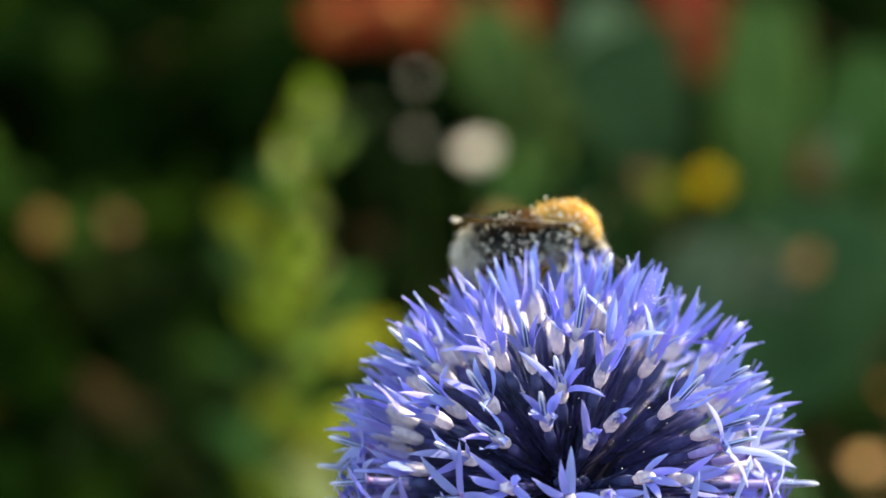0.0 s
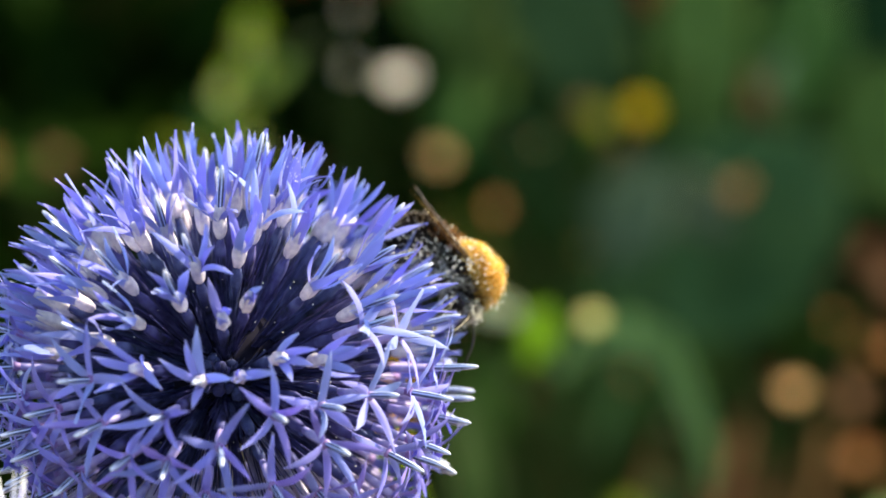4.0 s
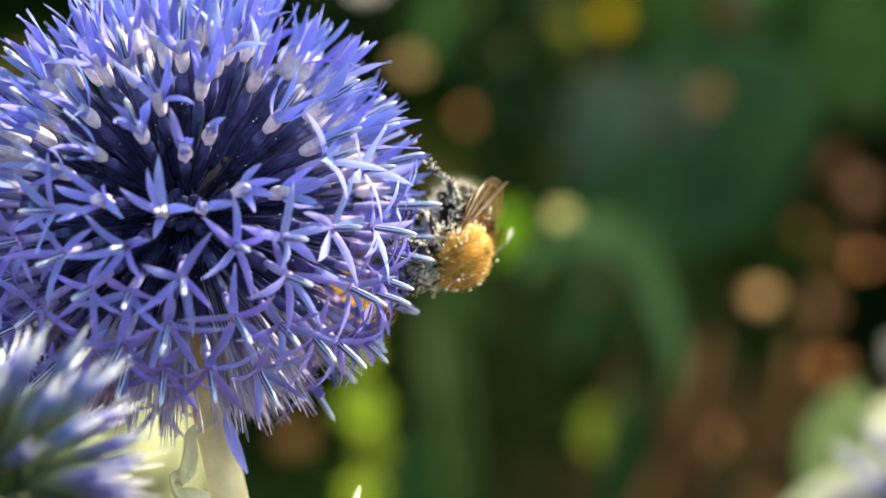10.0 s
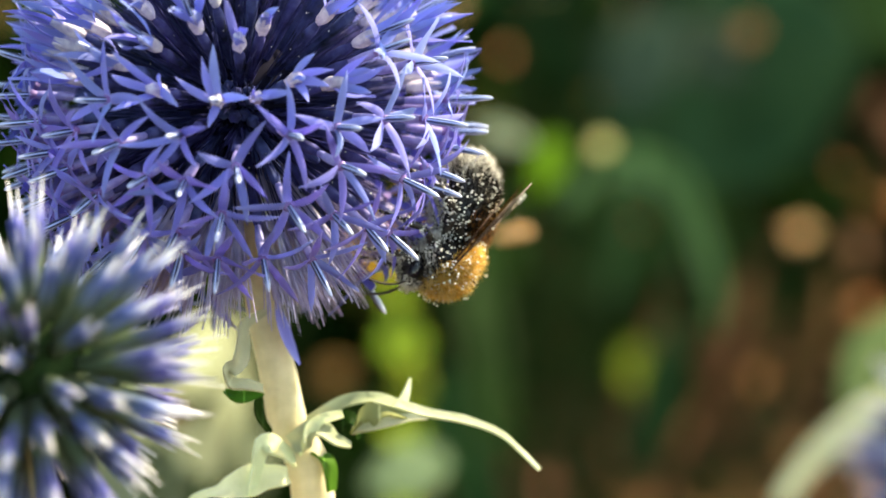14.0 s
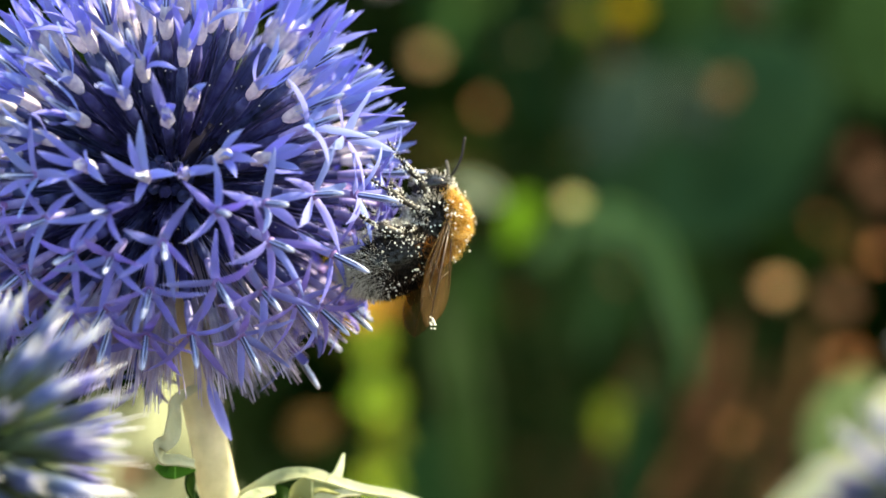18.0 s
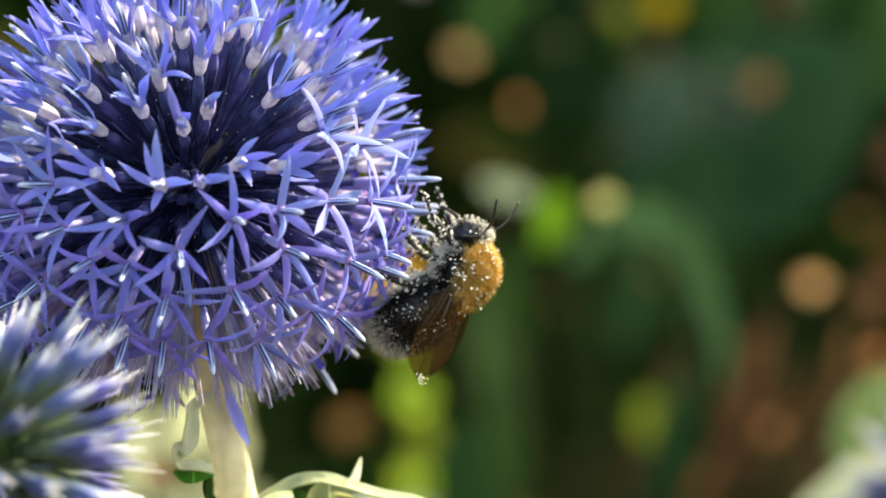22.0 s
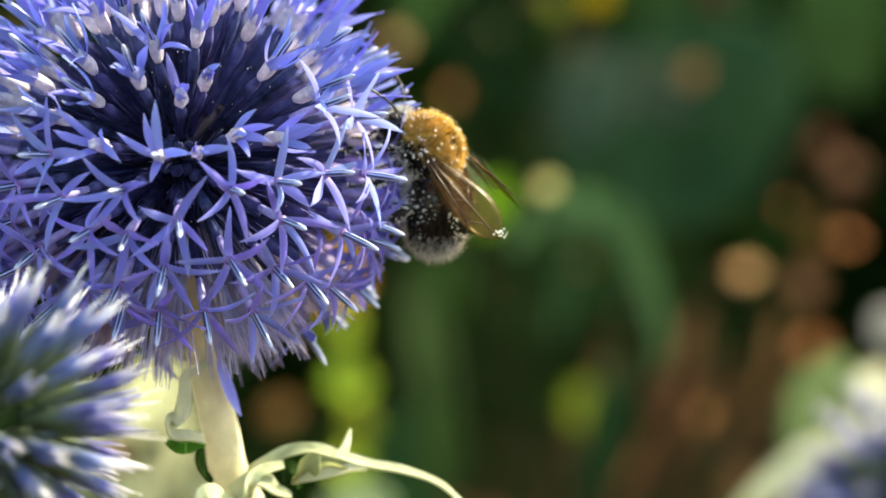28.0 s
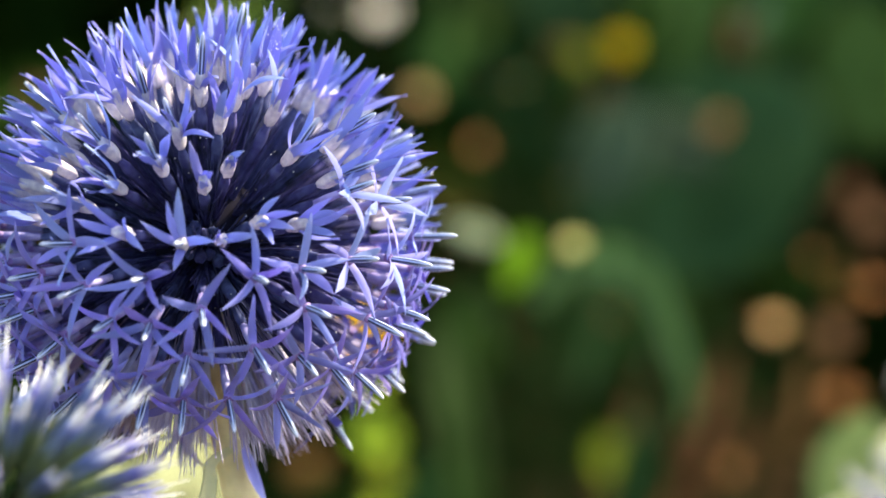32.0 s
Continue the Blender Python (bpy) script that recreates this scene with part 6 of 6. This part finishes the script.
# ---------------------------------------------------------------- what moves
BEE_ROWS = [
    (0.0, 0.0005, 0.0120, 0.6392, -18.6, 1.8, 0.2),
    (0.5, 0.0010, 0.0119, 0.6384, -18.5, 2.8, 0.4),
    (1.0, 0.0016, 0.0123, 0.6394, -18.9, 2.5, -1.0),
    (1.5, 0.0074, 0.0118, 0.6390, -19.4, 15.6, -7.6),
    (2.0, 0.0113, 0.0104, 0.6387, -20.2, 13.8, -11.5),
    (2.5, 0.0158, 0.0083, 0.6355, -20.1, 34.9, -25.6),
    (3.5, 0.0195, 0.0056, 0.6305, -38.3, 30.2, -49.1),
    (4.5, 0.0208, 0.0039, 0.6246, -70.0, 26.4, -64.3),
    (5.0, 0.0207, -0.0020, 0.6257, -74.3, 26.7, -68.2),
    (5.5, 0.0198, -0.0021, 0.6249, -74.0, 26.7, -68.3),
    (6.0, 0.0210, -0.0032, 0.6220, -74.4, 26.1, -68.8),
    (6.5, 0.0211, -0.0038, 0.6207, -75.1, 26.1, -69.6),
    (7.0, 0.0225, -0.0044, 0.6194, -76.3, 26.5, -70.6),
    (7.5, 0.0217, -0.0040, 0.6199, -76.4, 26.6, -70.6),
    (8.0, 0.0217, -0.0040, 0.6195, -77.3, 26.9, -71.4),
    (8.5, 0.0229, -0.0000, 0.6164, -68.5, 20.8, -96.0),
    (9.0, 0.0222, -0.0018, 0.6169, -80.2, 2.6, -113.1),
    (9.5, 0.0227, -0.0020, 0.6170, -84.6, 4.5, -113.7),
    (10.0, 0.0219, -0.0018, 0.6169, -91.3, 10.7, -116.8),
    (10.5, 0.0208, -0.0043, 0.6155, -99.6, 21.5, -124.1),
    (11.0, 0.0198, -0.0047, 0.6140, -115.6, 26.6, -130.8),
    (11.5, 0.0198, -0.0058, 0.6137, -119.1, 29.4, -133.7),
    (12.0, 0.0190, -0.0062, 0.6122, -126.2, 37.3, -133.4),
    (12.5, 0.0179, -0.0065, 0.6112, -130.0, 38.9, -138.4),
    (13.0, 0.0179, -0.0069, 0.6101, -136.8, 39.5, -144.6),
    (13.5, 0.0181, -0.0070, 0.6099, -134.8, 39.5, -144.5),
    (14.0, 0.0168, -0.0071, 0.6088, -138.0, 39.1, -145.7),
    (14.5, 0.0170, -0.0070, 0.6088, -138.1, 38.9, -145.4),
    (15.1, 0.0178, -0.0044, 0.6104, -93.4, 9.1, -105.2),
    (15.6, 0.0190, -0.0035, 0.6133, -94.0, -38.4, -101.8),
    (16.0, 0.0187, -0.0057, 0.6161, -74.0, -77.5, -122.5),
    (16.5, 0.0188, -0.0051, 0.6179, 52.4, -76.7, 105.3),
    (17.0, 0.0201, -0.0049, 0.6190, 92.0, -75.6, 76.1),
    (17.5, 0.0214, -0.0058, 0.6173, 122.7, -58.7, 61.2),
    (18.0, 0.0213, -0.0055, 0.6179, 121.0, -46.9, 65.7),
    (18.5, 0.0217, -0.0056, 0.6174, 111.4, -54.3, 75.0),
    (19.0, 0.0201, -0.0055, 0.6169, 109.4, -64.1, 74.8),
    (19.5, 0.0224, -0.0054, 0.6170, 123.7, -61.4, 30.9),
    (20.0, 0.0223, -0.0057, 0.6165, 127.4, -64.8, 28.9),
    (20.5, 0.0221, -0.0055, 0.6169, 127.7, -64.8, 28.6),
    (21.0, 0.0223, -0.0057, 0.6164, 131.5, -65.3, 26.5),
    (21.5, 0.0223, -0.0057, 0.6162, 141.1, -63.0, 12.9),
    (22.0, 0.0223, -0.0063, 0.6146, 144.0, -59.0, 6.3),
    (22.5, 0.0213, -0.0060, 0.6151, 92.7, -63.7, 13.7),
    (23.0, 0.0209, -0.0061, 0.6148, 81.6, -61.8, 18.3),
    (23.5, 0.0202, -0.0061, 0.6153, 82.0, -61.4, 17.6),
    (24.0, 0.0208, -0.0064, 0.6153, 80.8, -61.6, 16.1),
    (24.5, 0.0201, -0.0063, 0.6156, 82.9, -60.8, 15.8),
    (25.5, 0.0206, -0.0066, 0.6151, 98.3, -61.8, 16.5),
    (26.5, 0.0207, -0.0068, 0.6148, 121.6, -58.2, 12.3),
    (27.0, 0.0207, -0.0070, 0.6140, 131.7, -49.3, 3.7),
    (27.5, 0.0203, -0.0071, 0.6139, 129.4, -49.4, 4.0),
    (28.0, 0.0202, -0.0035, 0.6220, -7.8, -53.4, 160.8),
    (28.5, 0.0197, -0.0022, 0.6253, 11.2, -57.4, 146.6),
    (29.0, 0.0208, 0.0013, 0.6259, 43.5, -51.6, 141.0),
    (29.5, 0.0221, 0.0020, 0.6252, 59.3, -45.0, 116.1),
    (29.6, 0.0227, 0.0029, 0.6252, 48.1, -33.1, 111.6),
    (29.7, 0.0290, 0.0054, 0.6177, 23.4, -7.3, 140.7),
    (29.8, 0.0392, 0.0106, 0.6129, 8.9, -8.6, 97.1),
    (29.9, 0.0568, 0.0206, 0.6166, -5.6, -14.1, 77.0),
    (30.0, 0.0864, 0.0354, 0.6217, -14.9, -17.0, 54.3),
    (30.5, 0.3530, 0.1998, 0.6853, -13.1, -11.1, 48.2),
    (32.0, 1.3694, 0.5266, 1.0273, -13.5, -11.2, 48.1),
]
FLY_ROWS = [
    (0.0, 0.4500, 0.2200, 0.6200, -6.7, -9.9, -13.0),
    (13.4, 0.3000, 0.2000, 0.6000, -6.7, -9.9, -13.0),
    (13.5, 0.1166, 0.1285, 0.5895, -6.7, -9.9, -13.0),
    (13.6, 0.0785, 0.1372, 0.5812, -6.7, -9.9, -13.0),
    (13.7, 0.0066, 0.1429, 0.5704, -6.7, -9.9, -13.0),
    (13.8, 0.0114, 0.1147, 0.5505, -6.7, -9.9, -13.0),
    (13.9, 0.0476, 0.1017, 0.5836, -6.7, -9.9, -13.0),
    (14.0, 0.0343, 0.1012, 0.5763, -6.7, -9.9, -13.0),
    (14.1, 0.0647, 0.0713, 0.5666, -6.7, -9.9, -13.0),
    (14.2, 0.0883, 0.0666, 0.5709, -6.7, -9.9, -13.0),
    (14.5, 0.1261, 0.0751, 0.5697, -6.7, -9.9, -13.0),
    (16.0, 0.5051, 0.2107, 0.7286, -6.7, -9.9, -13.0),
    (32.0, 0.9834, 0.3050, 0.8742, -6.7, -9.9, -13.0),
]


# seconds, how far the folded wings are raised off the back, how far they stand apart, how steeply they slope
WING_ROWS = [(0.0, 0.0, 0.0, 0.2), (1.0, -0.02, 0.0, 0.2), (2.0, 0.08, 0.02, 0.3), (4.5, -0.01, 0.02, 0.3), (7.0, -0.01, 0.02, 0.3), (9.0, 0.0, 0.0, 0.4), (11.0, 0.05, 0.03, 0.15), (13.0, 0.02, 0.03, 0.1),
             (14.5, 0.02, 0.03, 0.1), (16.0, 0.1, -0.02, 0.85), (18.0, 0.05, -0.02, 0.85), (19.0, -0.08, -0.02, 0.85), (20.0, 0.05, -0.03, 0.85), (22.0, 0.12, -0.06, 0.8), (23.0, 0.10, -0.09, 0.4), (24.0, 0.10, -0.09, 0.3), (27.0, 0.10, -0.09, 0.4), (27.5, 0.12, -0.06, 0.5), (28.0, 0.2, 0.12, 0.6), (28.5, 0.12, 0.06, 0.2), (29.0, 0.04, 0.0, 0.0), (29.45, 0.5, 0.3, 0.4)]
# seconds, degrees by which the left foreleg is swung outwards
FORELEG_ROWS = [(0.0, 0), (7.5, 0), (9.0, 30), (11.0, 10), (16.0, 0), (17.5, 15), (19.0, 10), (22.0, 35), (23.0, 58), (25.5, 55), (27.5, 50), (28.0, 10), (29.3, 0), (29.8, 20), (32.0, 20)]
# seconds, degrees by which the head is bowed towards the chest
HEAD_ROWS = [(0.0, 45), (2.0, 48), (4.5, 55), (8.0, 55), (9.0, 35), (11.0, 45), (14.5, 45), (16.0, 5), (22.0, 0), (28.0, 0), (29.4, 5), (29.8, 0), (32.0, 0)]
# seconds, degrees by which the abdomen is bent down beyond its rest
ABDOMEN_ROWS = [(0.0, 0), (2.5, 4), (4.5, 4), (8.0, 4), (9.0, 0), (11.0, 8), (13.0, 14), (14.5, 8), (16.5, 12), (17.5, 16), (18.0, 25), (18.5, 24), (19.0, 20), (19.5, 8), (21.0, 12), (22.0, 2), (24.0, 4),
                (27.0, 10), (28.0, 18), (28.5, 16), (29.0, 16), (29.4, 16), (29.6, 2), (32.0, 0)]
# seconds, degrees by which the hind legs are swung up and back, and outwards
HINDLEG_ROWS = [(0.0, 0, 0), (4.5, 0, 10), (8.0, 0, 15), (9.0, 10, 60), (10.0, 15, 50), (11.5, 15, 25), (13.0, 10, 20), (16.0, 0, 0), (29.4, 0, 5), (29.7, -30, 25), (32.0, -30, 25)]


def motions():
    walk(bee, [(t, pose(x, y, z, rx, ry, rz)) for t, x, y, z, rx, ry, rz in BEE_ROWS])
    for w, name, s, root in bee_wings:
        hind = name == "hindwing"
        def wing(back, out, up, roll=0.2, root=root, s=s, name=name):
            return wing_pose(root, s, name, back, out, up, roll)

        def rest(lift, out, roll):
            return wing(1.0, out + (0.07 if hind else 0.0), lift + (-0.04 if hind else 0.04), roll)

        low, mid, high = wing(0.5, 1.0, -0.25, 0.0), wing(0.45 if not hind else 0.7, 1.0, 0.35), wing(0.3, 0.75, 0.75, 0.5)
        rows = [(t, rest(lift, out, roll)) for t, lift, out, roll in WING_ROWS]
        walk(w, rows + [(29.55, mid), (29.6, high), (29.65, mid), (29.7, low), (29.75, mid), (29.8, low), (29.85, mid), (29.9, mid), (30.0, high), (30.1, mid), (32.0, mid)])
    neck = Vector((1.9, 0, -0.5)) * MM
    walk(bee_head, [(t, Matrix.Translation(neck) @ Matrix.Rotation(radians(deg), 4, "Y") @ Matrix.Translation(-neck)) for t, deg in HEAD_ROWS])
    waist = Vector((-1.7, 0, -0.3)) * MM
    walk(bee_abdomen, [(t, Matrix.Translation(waist) @ Matrix.Rotation(radians(-deg), 4, "Y") @ Matrix.Translation(-waist)) for t, deg in ABDOMEN_ROWS])
    for leg, which, s, hip in bee_legs:
        def swung(axis, deg, hip=hip):
            return Matrix.Translation(hip) @ Matrix.Rotation(radians(deg), 4, axis) @ Matrix.Translation(-hip)

        if which == "fore" and s == 1:
            walk(leg, [(t, swung("X", deg)) for t, deg in FORELEG_ROWS])
        if which == "hind":
            walk(leg, [(t, swung("X", out * s) @ swung("Y", deg)) for t, deg, out in HINDLEG_ROWS])
        if which == "middle":
            walk(leg, [(t, swung("X", out * s * 0.6)) for t, deg, out in HINDLEG_ROWS])
    walk(fly, [(t, pose(x, y, z, rx, ry, rz)) for t, x, y, z, rx, ry, rz in FLY_ROWS])


motions()
